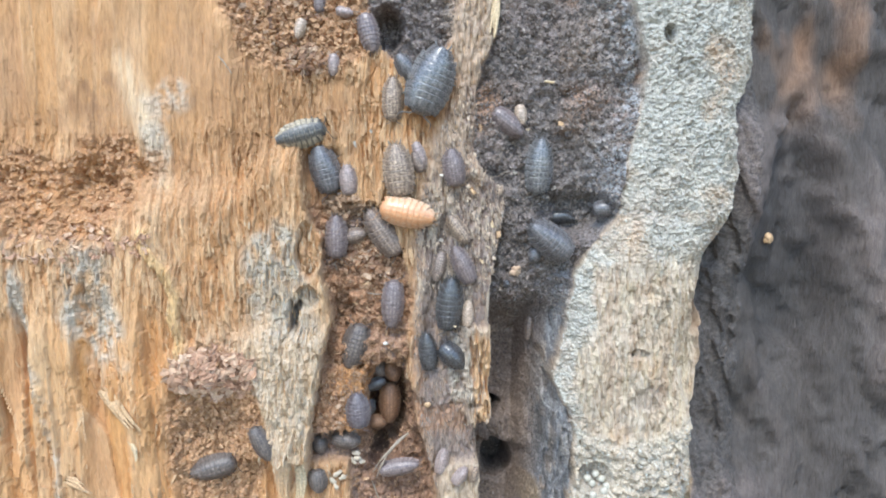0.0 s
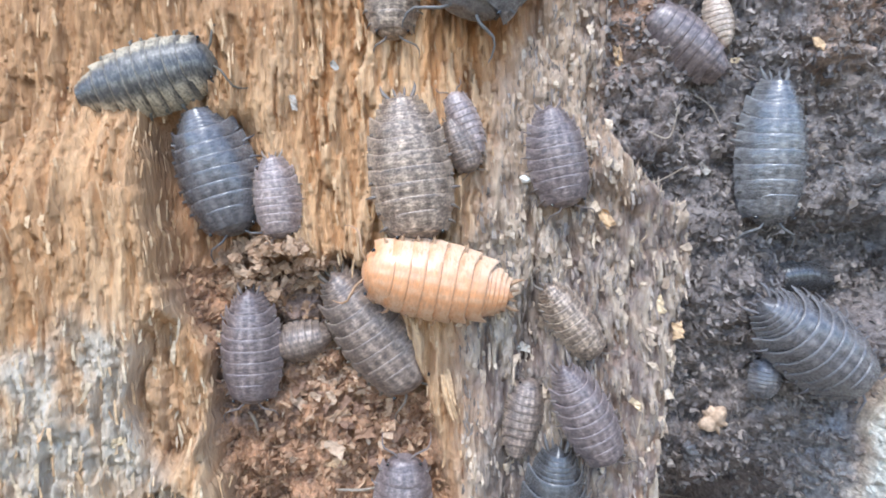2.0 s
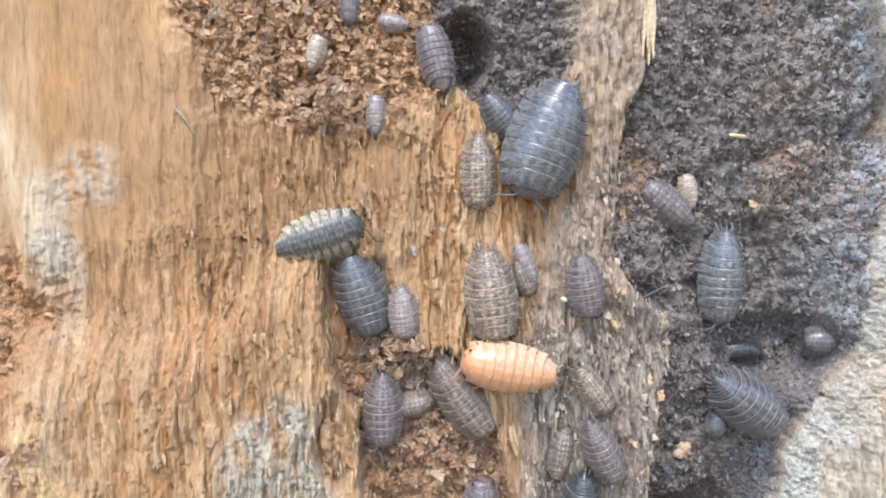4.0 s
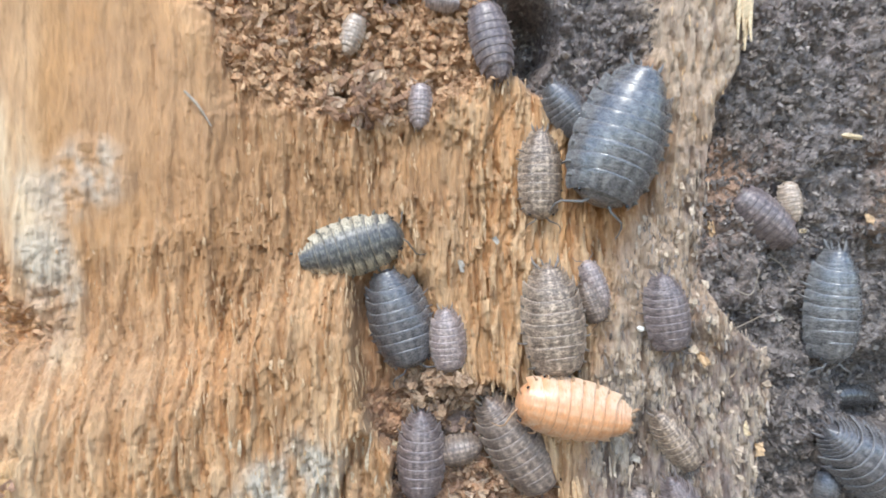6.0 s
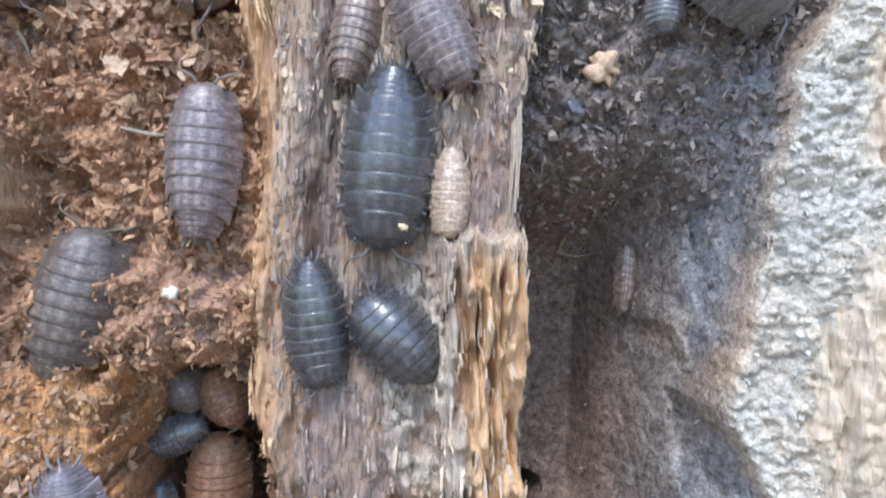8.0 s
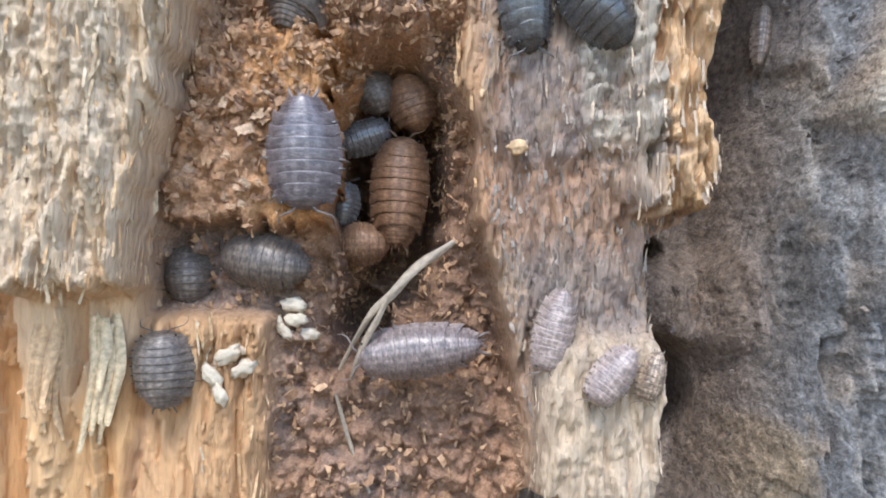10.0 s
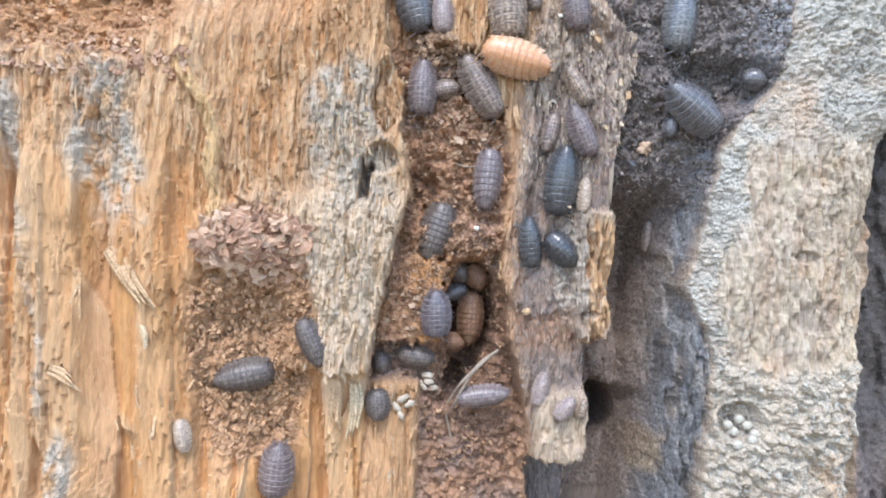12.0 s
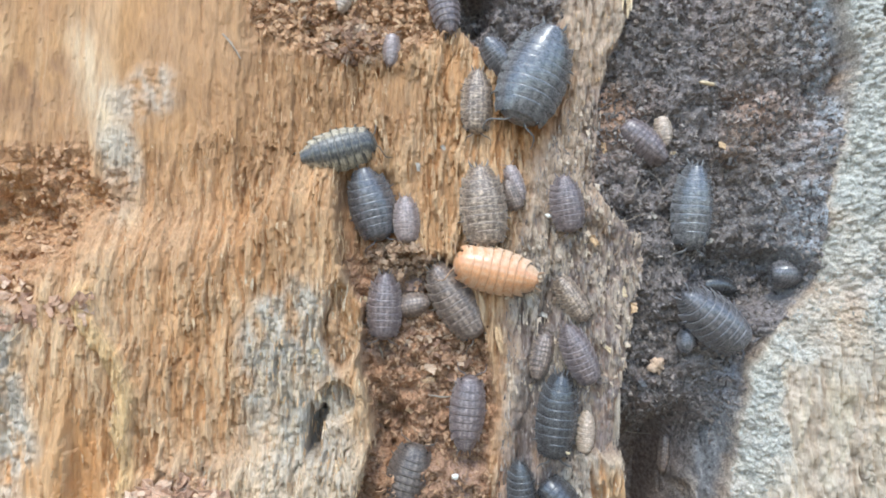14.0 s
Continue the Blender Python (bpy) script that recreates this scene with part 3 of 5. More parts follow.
    humus = tint(humus, (0.44, 0.32, 0.20), low * np.clip(oval(x, z, 2.75, 18.35, 0.28, 0.5, 4, 0.8) * 3, 0, 1) * 0.7)
    # blue-grey of the wall near the ridge, with haze put into the tone
    humus = tint(humus, (0.31, 0.315, 0.325), step(24.6 - z + wob, 0.8) * np.clip((x - ridge_l + 1.0) / 0.9, 0, 1) * np.clip(layers(x * 3 + 5, z * 0.8, 3, 1) * 4 - 1.4, 0, 1) * 0.45)
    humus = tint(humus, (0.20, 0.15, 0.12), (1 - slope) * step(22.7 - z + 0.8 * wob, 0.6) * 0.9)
    # darker streaks down the wall where the grain sinks in
    humus = tint(humus, DARK_STREAK, slope * low * np.clip((0.44 - fib) * 8, 0, 1) * 0.6)
    humus = tint(humus, FRASS, (1 - slope) * step(23.2 - z, 0.8) * 0.04)
    humus = tint(humus, (0.37, 0.385, 0.40), np.clip((x - ridge_l + 1.7) / 1.7, 0, 1) ** 1.8 * np.clip(crumb * 3 - 0.7, 0, 1) * step(z - 25.2, 1.0) * 0.9)
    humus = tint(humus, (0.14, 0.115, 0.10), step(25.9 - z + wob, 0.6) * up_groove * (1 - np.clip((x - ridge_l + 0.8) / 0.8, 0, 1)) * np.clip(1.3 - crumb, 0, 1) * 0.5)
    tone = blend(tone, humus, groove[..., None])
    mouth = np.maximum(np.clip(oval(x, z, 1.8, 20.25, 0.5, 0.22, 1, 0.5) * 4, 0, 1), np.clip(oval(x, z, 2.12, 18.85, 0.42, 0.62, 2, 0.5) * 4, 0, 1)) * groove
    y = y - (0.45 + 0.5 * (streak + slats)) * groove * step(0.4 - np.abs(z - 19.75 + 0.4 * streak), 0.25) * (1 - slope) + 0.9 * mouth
    # shade inside the holes, put into the tone as near black
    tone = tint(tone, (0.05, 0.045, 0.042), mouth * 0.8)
    zone = np.where(groove > 0.5, 4, zone)

    # pale crusted ridge
    broad = layers(x * 1.6 + 7, z * 1.2, 4, 3, 0.6)
    cobble = step(19.7 - z + 1.6 * (broad - 0.5) + 1.2 * wob + 0.25 * (x - 4.5), 0.35)
    granule = 1 - np.minimum(cells(x * 17, z * 17, 2), 1)
    crust = -0.055 * (granule - 0.4) - 0.05 * (layers(x * 15, z * 15, 3, 6) - 0.5) + (-(0.03 + 0.16 * cobble) * (lump - 0.4) - 0.06 * (lump2 - 0.4)) * np.clip(broad * 3 - 0.7, 0, 1) - 0.15 * (crumb - 0.5) - 0.26 * (broad - 0.5) - 0.14 * (layers(x * 2.6 + 0.4 * z, z * 0.5, 2, 1) - 0.5)
    woody = step(24.3 - z + 1.5 * wob, 1.0) * step(z - 19.7 - 1.6 * (broad - 0.5) - 1.2 * wob - 0.25 * (x - 4.5), 0.35) * step(x - ridge_l - 0.45 + 1.2 * (broad - 0.5), 0.3)
    across = np.clip((x - line(z, (17, 3.4), (20.1, 3.6), (21.5, 3.3), (24, 3.7), (25, 4.5), (30, 4.9))) / 3.0, 0, 1)
    top = -0.10 - 0.50 * np.sin(np.pi * across) + 0.55 * np.clip((across - 0.72) / 0.28, 0, 1) ** 2
    y = blend(y, top + blend(crust * 1.1, fibrous * 1.0 - 0.2 * dashes + 0.18 * crust, woody), on_ridge)
    pale = np.ones_like(tone) * np.array(RIDGE_GREY)
    pale = tint(pale, RIDGE_TAN, np.clip(woody * 0.95 + np.clip((across - 0.6) * 3, 0, 1) * 0.6, 0, 1))
    pale = tint(pale, (0.54, 0.45, 0.32), woody * np.clip((fib - 0.48) * 5, 0, 1) * 0.7)
    pale = tint(pale, (0.36, 0.26, 0.18), woody * np.clip((0.46 - longgrain) * 6, 0, 1) * 0.6)
    pale = tint(pale, (0.25, 0.235, 0.205), (1 - woody) * np.clip((0.42 - granule) * 4, 0, 1) * 0.4)
    pale = tint(pale, (0.48, 0.395, 0.295), cobble * np.clip(crumb * 3 - 0.4, 0, 1) * 0.9)
    pale = tint(pale, TAN, np.clip(layers(x * 1.1, z * 1.1, 3, 2) * 4 - 2.3, 0, 1) * 0.55)
    pale = tint(pale, (0.52, 0.37, 0.28), np.clip(layers(x * 1.5 + 4, z * 1.0, 3, 6) * 4 - 2.3, 0, 1) * 0.4)
    pale = tint(pale, GREY, np.clip(layers(x * 2.1, z * 2.1, 3, 4) * 4 - 2.0, 0, 1) * 0.5)
    tone = blend(tone, pale, on_ridge[..., None])
    for cx, cz, rx, rz, d in ((5.45, 28.75, 0.14, 0.22, 0.4), (6.5, 22.75, 0.2, 0.62, 0.3), (4.05, 19.15, 0.35, 0.35, 0.25), (4.9, 22.0, 0.2, 0.12, 0.15), (5.25, 21.0, 0.5, 0.3, 0.05)):
        dip = np.clip(oval(x, z, cx, cz, rx, rz, 2, 0.3) * 4, 0, 1) * on_ridge
        y = y + d * dip
        tone = tint(tone, RIB, dip * 0.25)
    zone = np.where(on_ridge > 0.5, 5, zone)
    zone = np.where((on_ridge > 0.5) & (woody > 0.5), 10, zone)

    # damp dark bark beyond the ridge
    far = np.clip(x - ridge_r, 0, 6)
    folds = layers(x * 0.9 + 0.25 * z, z * 0.45, 4, 7)
    back = 0.55 + 0.5 * np.clip(far - 0.8, 0, 1.2) - 0.9 * (folds - 0.5) - 0.5 * np.round(folds * 5) / 5 + 0.25
    pocket = np.clip(oval(x, z, 9.2, 24.0, 1.1, 3.4, 6, 0.5) * 2.5, 0, 1)
    back = back + 0.7 * pocket - 0.5 * step(x - 10.2 + wob, 0.4)
    y = blend(y, back + crumbly * 0.16, right_of_ridge)
    bark = np.ones_like(tone) * np.array(FAR_BARK)
    bark = tint(bark, RIB, np.clip(folds * 4 - 2.1, 0, 1) * 0.5)
    bark = tint(bark, (0.07, 0.064, 0.062), pocket * 0.85)
    bark = tint(bark, FRASS, np.clip(layers(x * 0.9, z * 0.5, 3, 1) * 4 - 2.2, 0, 1) * step(z - 27, 1.5) * 0.6)
    tone = blend(tone, bark, right_of_ridge[..., None])
    zone = np.where(right_of_ridge > 0.5, 6, zone)

    zone = np.where((tip > 0.5) & ((zone == 0) | (zone == 11)), 7, zone)
    zone = np.where(stub > 0.5, 8, zone)
    zone = np.where((block > 0.5) & (zone == 3), 9, zone)
    value = 0.86 + 0.28 * layers(x * 2.3, z * 1.1, 4, 3)
    return y, tone * value[..., None], zone


STEP = 0.0165
X0, X1, Z0, Z1 = -9.0, 7.9, 17.2, 30.3
gx, gz = np.arange(X0, X1, STEP), np.arange(Z0, Z1, STEP)
GX, GZ = np.meshgrid(gx, gz)
DEPTH, TONE, ZONE = relief(GX, GZ)


def depth_at(x, z, r=0.0, q=30):
    """Depth of the face at a place, or a low percentile of it within r."""
    if not (X0 + 0.2 < x < X1 - 0.2 and Z0 + 0.2 < z < Z1 - 0.2):
        return float(relief(np.array([x]), np.array([z]))[0][0])
    i, j = int(round((z - Z0) / STEP)), int(round((x - X0) / STEP))
    k = max(1, int(r / STEP))
    return float(np.percentile(DEPTH[max(0, i - k):i + k + 1, max(0, j - k):j + k + 1], q))


def sheet_mesh(name, verts, faces, material, tone=None):
    """A mesh from arrays of vertices (metres) and faces, with its tone."""
    me = bpy.data.meshes.new(name)
    n = faces.shape[1]
    me.vertices.add(len(verts))
    me.vertices.foreach_set("co", np.ascontiguousarray(verts, np.float32).ravel())
    me.loops.add(faces.size)
    me.loops.foreach_set("vertex_index", np.ascontiguousarray(faces, np.int32).ravel())
    me.polygons.add(len(faces))
    me.polygons.foreach_set("loop_start", np.arange(0, faces.size, n, dtype=np.int32))
    me.polygons.foreach_set("use_smooth", np.ones(len(faces), bool))
    me.update(calc_edges=True)
    if tone is not None:
        a = me.attributes.new("tone", "FLOAT_COLOR", "POINT")
        a.data.foreach_set("color", np.c_[tone, np.ones(len(tone))].astype(np.float32).ravel())
    me.materials.append(material)
    return me


def grid_faces(rows, cols):
    i = np.arange(rows * cols).reshape(rows, cols)
    return np.stack([i[:-1, :-1], i[:-1, 1:], i[1:, 1:], i[1:, :-1]], -1).reshape(-1, 4)


def cut(verts, faces, *extra):
    """Only the vertices that the faces use."""
    used, inv = np.unique(faces, return_inverse=True)
    return (verts[used], inv.reshape(faces.shape), *[e[used] for e in extra])


def thing(name, x, y, z, label, category, group="", kind=""):
    ob = new(name)
    ob.location = (x, y, z)
    ob.empty_display_size = 0.005
    return tagged(ob, label, category, group, kind)


def child(name, me, parent, label=""):
    ob = new(name, me)
    ob.parent = parent
    return tagged(ob, label) if label else ob


# ---- the stump ----
stump = thing("rotten_stump", 0, 0, 0, "split face of a rotten tree stump, tan wood with crumbled brown hollows", "tree stump", kind="structure")
side_shift = 0.05 * (layers(GX * 9, GZ * 3, 3, 2) - 0.5) + 0.10 * ((ZONE == 2) | (ZONE == 1)) * (layers(GX * 6, GZ * 6, 3, 6) - 0.5)
V = np.stack([GX + side_shift, DEPTH, GZ], -1).reshape(-1, 3) * CM
FACES = grid_faces(*GX.shape)
face_zone = ZONE.reshape(-1)[FACES[:, 0]]
for zone, name, material, label in (
    (0, "tan_wood", FIBRE, "fibrous tan and orange wood with grey weathered patches"),
    (11, "smooth_wood", SMOOTH_FIBRE, "smooth golden wood in long upright strips, torn in places"),
    (1, "frass_pocket", CRUMB, "pockets of crumbled brown wood"),
    (2, "frass_channel", CRUMB, "channel of brown crumbled wood"),
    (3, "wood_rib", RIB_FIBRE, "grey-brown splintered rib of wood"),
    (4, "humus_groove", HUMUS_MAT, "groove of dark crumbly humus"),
    (5, "crusted_ridge", CRUST, "pale grey crusted ridge of wood"),
    (10, "ridge_wood", PALE_FIBRE, "pale tan fibrous wood bare of crust on the ridge"),
    (6, "dark_bark", BARK, "damp dark folded bark"),
    (7, "pale_slab", FIBRE, "thick pale weathered slab of wood with a broken lower end"),
    (8, "pale_stub", FIBRE, "cream furrowed stub of broken wood"),
    (9, "broken_block", FIBRE, "pale broken block at the foot of the rib"),
):
    pick = FACES[face_zone == zone]
    v, f, t = cut(V, pick, TONE.reshape(-1, 3))
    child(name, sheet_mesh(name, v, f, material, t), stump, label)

# the rest of the trunk round the face, coarser
bx, bz = np.arange(-19, 19.01, 0.11), np.arange(0, 44.01, 0.11)
BX, BZ = np.meshgrid(bx, bz)
bd, bt, _ = relief(BX, BZ)
inside = (BX > X0 + 0.15) & (BX < X1 - 0.15) & (BZ > Z0 + 0.15) & (BZ < Z1 - 0.15)
bd = bd + 0.04 + 0.02 * np.clip(np.abs(BX) - 12, 0, 9) ** 2.2
bf = grid_faces(*BX.shape)
bf = bf[~inside.reshape(-1)[bf].any(1)]
v, f, t = cut(np.stack([BX, bd, BZ], -1).reshape(-1, 3) * CM, bf, bt.reshape(-1, 3))
child("outer_wood", sheet_mesh("outer_wood", v, f, FIBRE, t), stump)
a = np.linspace(0, np.pi, 40)
RA, RZ = np.meshgrid(a, np.linspace(0, 44, 60))
rad = 1 + 0.05 * (layers(RA * 4, RZ * 0.1, 3, 1) - 0.5)
v = np.stack([19 * np.cos(RA) * rad, 4 + 22 * np.sin(RA) * rad, RZ], -1).reshape(-1, 3) * CM
child("bark_back", sheet_mesh("bark_back", v, grid_faces(*RA.shape), BARK, np.ones((len(v), 3)) * np.array(FAR_BARK)), stump)

front = np.stack([BX[-1], bd[-1]], -1)[::-1]
mix_ = np.linspace(0, 1, 24)[:, None, None]
back_edge = np.stack([np.interp(np.linspace(0, 1, len(front)), np.linspace(0, 1, 40), v[-40:, k] / CM) for k in (0, 1)], -1)
cap = front[None] * (1 - mix_) + back_edge[None] * mix_
cap = np.concatenate([cap, 44 + 0.5 * (layers(cap[..., :1], cap[..., 1:] * 0.3, 4, 2) - 0.5) * np.sin(np.pi * mix_)], -1)
child("broken_top", sheet_mesh("broken_top", cap.reshape(-1, 3) * CM, grid_faces(*cap.shape[:2]), FIBRE, np.ones((cap.shape[0] * cap.shape[1], 3)) * np.array(TAN)), stump)

# forest floor to the horizon, out of view; toned pale to bounce fill light
ga, gr = np.meshgrid(np.linspace(0, 2 * np.pi, 49), np.array([0.0, 0.1, 0.2, 0.4, 0.8, 1.6, 4, 10, 40, 200, 1500]))
gv = np.stack([gr * np.cos(ga), gr * np.sin(ga), 0.02 * (layers(gr * np.cos(ga) * 6 + 50, gr * np.sin(ga) * 6 + 50, 3, 2) - 0.5) * (gr > 0.5)], -1).reshape(-1, 3)
ground = new("ground", sheet_mesh("ground", gv, grid_faces(*ga.shape), CRUMB, np.ones((len(gv), 3)) * np.array((0.26, 0.20, 0.13))))
tagged(ground, "brown forest floor round the stump, unseen, toned pale to bounce fill light", "ground", kind="structure")

# ---- loose bits lying on the face ----
FLAKE_V = np.array([(-1, -1, 0), (0, -1, 0.25), (1, -1, 0), (-1, 1, 0), (0, 1, 0.25), (1, 1, 0)], float)
FLAKE_V = np.concatenate([FLAKE_V, FLAKE_V - (0, 0, 0.22)])
FLAKE_F = np.array([(0, 1, 4, 3), (1, 2, 5, 4), (9, 10, 7, 6), (10, 11, 8, 7), (0, 6, 7, 1), (1, 7, 8, 2), (3, 4, 10, 9), (4, 5, 11, 10), (0, 3, 9, 6), (2, 8, 11, 5)])


def turns(rx, ry, rz):
    c, s = np.cos, np.sin
    o, i = np.zeros_like(rx), np.ones_like(rx)
    A = np.stack([i, o, o, o, c(rx), -s(rx), o, s(rx), c(rx)], -1).reshape(-1, 3, 3)
    B = np.stack([c(ry), o, s(ry), o, i, o, -s(ry), o, c(ry)], -1).reshape(-1, 3, 3)
    C = np.stack([c(rz), -s(rz), o, s(rz), c(rz), o, o, o, i], -1).reshape(-1, 3, 3)
    return A @ B @ C


def scatter(name, where, count, long, aspect, upright, tilt, material, label, seed, proud=0.02):
    """Loose chips on the face where the weight allows: one object of stuff."""
    r = np.random.RandomState(seed)
    w = where.reshape(-1).astype(float)
    at = r.choice(len(w), count, p=w / w.sum())
    px = GX.reshape(-1)[at] + r.uniform(-1, 1, count) * STEP
    pz = GZ.reshape(-1)[at] + r.uniform(-1, 1, count) * STEP
    py = DEPTH.reshape(-1)[at]
    size = r.uniform(*long, count) * r.uniform(0.6, 1.0, count) / 2
    wide = size * r.uniform(*aspect, count)
    v = FLAKE_V[None] * np.stack([size, wide, np.minimum(size, wide * 1.6)], -1)[:, None]
    wear = r.uniform(0.35, 1.35, (count, 6, 2))
    v[..., :2] = v[..., :2] * np.concatenate([wear, wear], 1)
    v[..., 2] = v[..., 2] * r.uniform(0.5, 1.8, (count, 1))
    # local: long axis x, thickness z; swing z towards the viewer, then lay the long axis in the face
    lay = turns(r.normal(0, tilt, count), r.normal(0, tilt, count), r.normal(np.pi / 2, upright, count))
    v = np.einsum("nij,nkj->nki", lay, v)
    v = np.stack([v[..., 0], -v[..., 2], v[..., 1]], -1)
    v = v + np.stack([px, py - proud - 0.15 * wide, pz], -1)[:, None]
    f = FLAKE_F[None] + (np.arange(count) * len(FLAKE_V))[:, None, None]
    me = sheet_mesh(name, v.reshape(-1, 3) * CM, f.reshape(-1, 4), material)
    me.polygons.foreach_set("use_smooth", np.zeros(len(me.polygons), bool))
    return tagged(new(name, me), label, "wood debris", kind="stuff")


near = (GX > -8.6) & (GX < 7.6)
scatter("frass_flakes", ((ZONE == 1) & near) * (1 - 0.75 * ((GX < -5) & (GZ > 24.4))), 6800, (0.03, 0.15), (0.2, 0.8), 2.0, 0.45, FLAKE_POCKET, "loose brown flakes of crumbled wood in the pockets", 1)
scatter("frass_flakes", ((ZONE == 2) & near) * (0.22 + 0.78 * (GZ > 21)), 5000, (0.025, 0.12), (0.2, 0.7), 1.2, 0.7, FLAKE_BROWN, "loose brown crumbs of wood in the channel", 2)
wall_slant = np.clip(np.abs(np.gradient(DEPTH, axis=1)) / STEP - 0.8, 0, 3)
scatter("wood_splinters", (((ZONE == 0) | (ZONE == 7)) & (GX > -4) & (GX < 0)) * np.clip(wall_slant - 1.0, 0, 2), 750, (0.06, 0.24), (0.06, 0.14), 0.12, 0.25, FLAKE_TAN, "tan splinters fraying off the broken edges", 13, 0.02)
scatter("wood_splinters", ((ZONE == 3) | (ZONE == 8) | (ZONE == 9)) * np.clip(wall_slant - 1.0, 0, 2), 700, (0.05, 0.2), (0.07, 0.16), 0.12, 0.25, FLAKE_RIBCHIP, "splinters fraying off the edges of the rib", 14, 0.02)
scatter("frass_flakes", (ZONE == 2) * wall_slant, 2600, (0.025, 0.10), (0.2, 0.6), 1.0, 1.1, FLAKE_BROWN, "crumbs and strands of brown wood on the walls of the channel", 12, 0.02)
scatter("humus_crumbs", ((ZONE == 4) & near) * (0.03 + 0.97 * (GZ + 0.6 * LATTICE[0][(GX * 9).astype(int) & 255, (GZ * 9).astype(int) & 255] > 22.9)), 12000, (0.025, 0.11), (0.2, 0.8), 2.0, 0.8, FLAKE_DARK, "dark crumbs of humus filling the groove", 3)
scatter("wood_splinters", ((ZONE == 0) | (ZONE == 7)) & near & (GX > -5.5), 1500, (0.04, 0.13), (0.14, 0.3), 0.10, 0.12, FLAKE_TAN, "upright tan splinters standing off the rotten face", 4, 0.0)
scatter("wood_shreds", ((ZONE == 0) | (ZONE == 11)) & near & (GX < -4.6) & (GZ < 24.6), 260, (0.12, 0.5), (0.05, 0.12), 0.22, 0.18, FLAKE_TAN, "frayed shreds of tan wood peeling off the face", 8, 0.0)
scatter("wood_shreds", (ZONE == 7) | ((ZONE == 0) & (GX > -3.4) & (GX < -1.8) & (GZ < 25)), 500, (0.06, 0.25), (0.08, 0.2), 0.16, 0.15, FLAKE_SLAB, "pale grey shreds on the weathered slab", 9, 0.0)
scatter("wood_splinters", (ZONE == 3) & near, 3500, (0.04, 0.14), (0.12, 0.28), 0.13, 0.2, FLAKE_RIB, "grey-brown splinters on the rib", 5, 0.0)
scatter("wood_chips", (ZONE == 3) & near & (GZ > 23.4), 380, (0.05, 0.17), (0.25, 0.6), 0.3, 0.3, FLAKE_RIBCHIP, "tan and pinkish chips clinging to the rib", 10, 0.0)
scatter("crust_bits", (ZONE == 5) & near, 4500, (0.02, 0.08), (0.5, 1.0), 2.0, 0.7, FLAKE_GREY, "pale grey granules crusted on the ridge", 6, 0.0)

# ---- woodlice ----
SHELLS = {
    "orange": shell_material("orange_shell", (0.585, 0.262, 0.108), (0.625, 0.355, 0.20), (0.65, 0.465, 0.315), 0.36, 0.4, 0.5, 0.25, 0.75),
    "black": shell_material("black_shell", (0.038, 0.036, 0.037), (0.09, 0.085, 0.082), (0.16, 0.15, 0.14), 0.30, 0.7, gloss=0.75),
    "yellowrim": shell_material("yellow_rimmed_shell", (0.062, 0.057, 0.055), (0.15, 0.135, 0.11), (0.50, 0.425, 0.305), 0.36, 0.7, 0.6, 1.0, 1.0, 0.5),
    "slate": shell_material("slate_shell", (0.075, 0.07, 0.072), (0.18, 0.16, 0.152), (0.27, 0.245, 0.225), 0.31, 0.7, gloss=0.75),
    "bluegrey": shell_material("blue_grey_shell", (0.075, 0.071, 0.072), (0.20, 0.185, 0.172), (0.30, 0.28, 0.26), 0.29, 0.9, grit=0.9, gloss=1.0),
    "lilac": shell_material("lilac_grey_shell", (0.095, 0.078, 0.084), (0.20, 0.168, 0.17), (0.30, 0.25, 0.24), 0.36, 0.7, gloss=0.6),
    "purple": shell_material("purple_grey_shell", (0.125, 0.094, 0.09), (0.28, 0.215, 0.19), (0.34, 0.27, 0.24), 0.40, 0.7, gloss=0.55),
    "dusky": shell_material("dusky_brown_shell", (0.085, 0.066, 0.057), (0.19, 0.15, 0.122), (0.21, 0.165, 0.135), 0.45, 0.7, gloss=0.45),
    "brown": shell_material("brown_shell", (0.12, 0.086, 0.070), (0.36, 0.265, 0.20), (0.36, 0.275, 0.205), 0.45, 0.7),
    "taupe": shell_material("taupe_shell", (0.165, 0.114, 0.082), (0.48, 0.355, 0.25), (0.48, 0.36, 0.255), 0.42, 0.8, grit=0.9),
    "pink": shell_material("pinkish_shell", (0.25, 0.185, 0.165), (0.40, 0.31, 0.265), (0.44, 0.345, 0.29), 0.40, 0.7),
    "pale": shell_material("pale_tan_shell", (0.40, 0.29, 0.21), (0.53, 0.41, 0.305), (0.52, 0.41, 0.30), 0.42, 0.7),
    "russet": shell_material("russet_shell", (0.165, 0.085, 0.048), (0.27, 0.15, 0.085), (0.28, 0.17, 0.10), 0.55, 0.6, gloss=0.35),
}
LEG_MATS = {k: plain_material(k + "_limbs", tuple(0.5 * q * w for q, w in zip(c, (1.05, 0.97, 0.86))), 0.45) for k, c in {
    "orange": (0.72, 0.46, 0.28), "black": (0.20, 0.19, 0.19), "yellowrim": (0.22, 0.20, 0.17), "slate": (0.24, 0.23, 0.25), "bluegrey": (0.28, 0.28, 0.29), "lilac": (0.34, 0.31, 0.33), "purple": (0.30, 0.25, 0.24),
    "dusky": (0.2, 0.165, 0.14), "brown": (0.26, 0.21, 0.17), "taupe": (0.34, 0.29, 0.26), "pink": (0.42, 0.35, 0.31), "pale": (0.52, 0.43, 0.32), "russet": (0.3, 0.19, 0.12)}.items()}
EYE_MAT = plain_material("black_eye", (0.012, 0.012, 0.013), 0.2, 0.5, 0.1)
ACROSS = 31


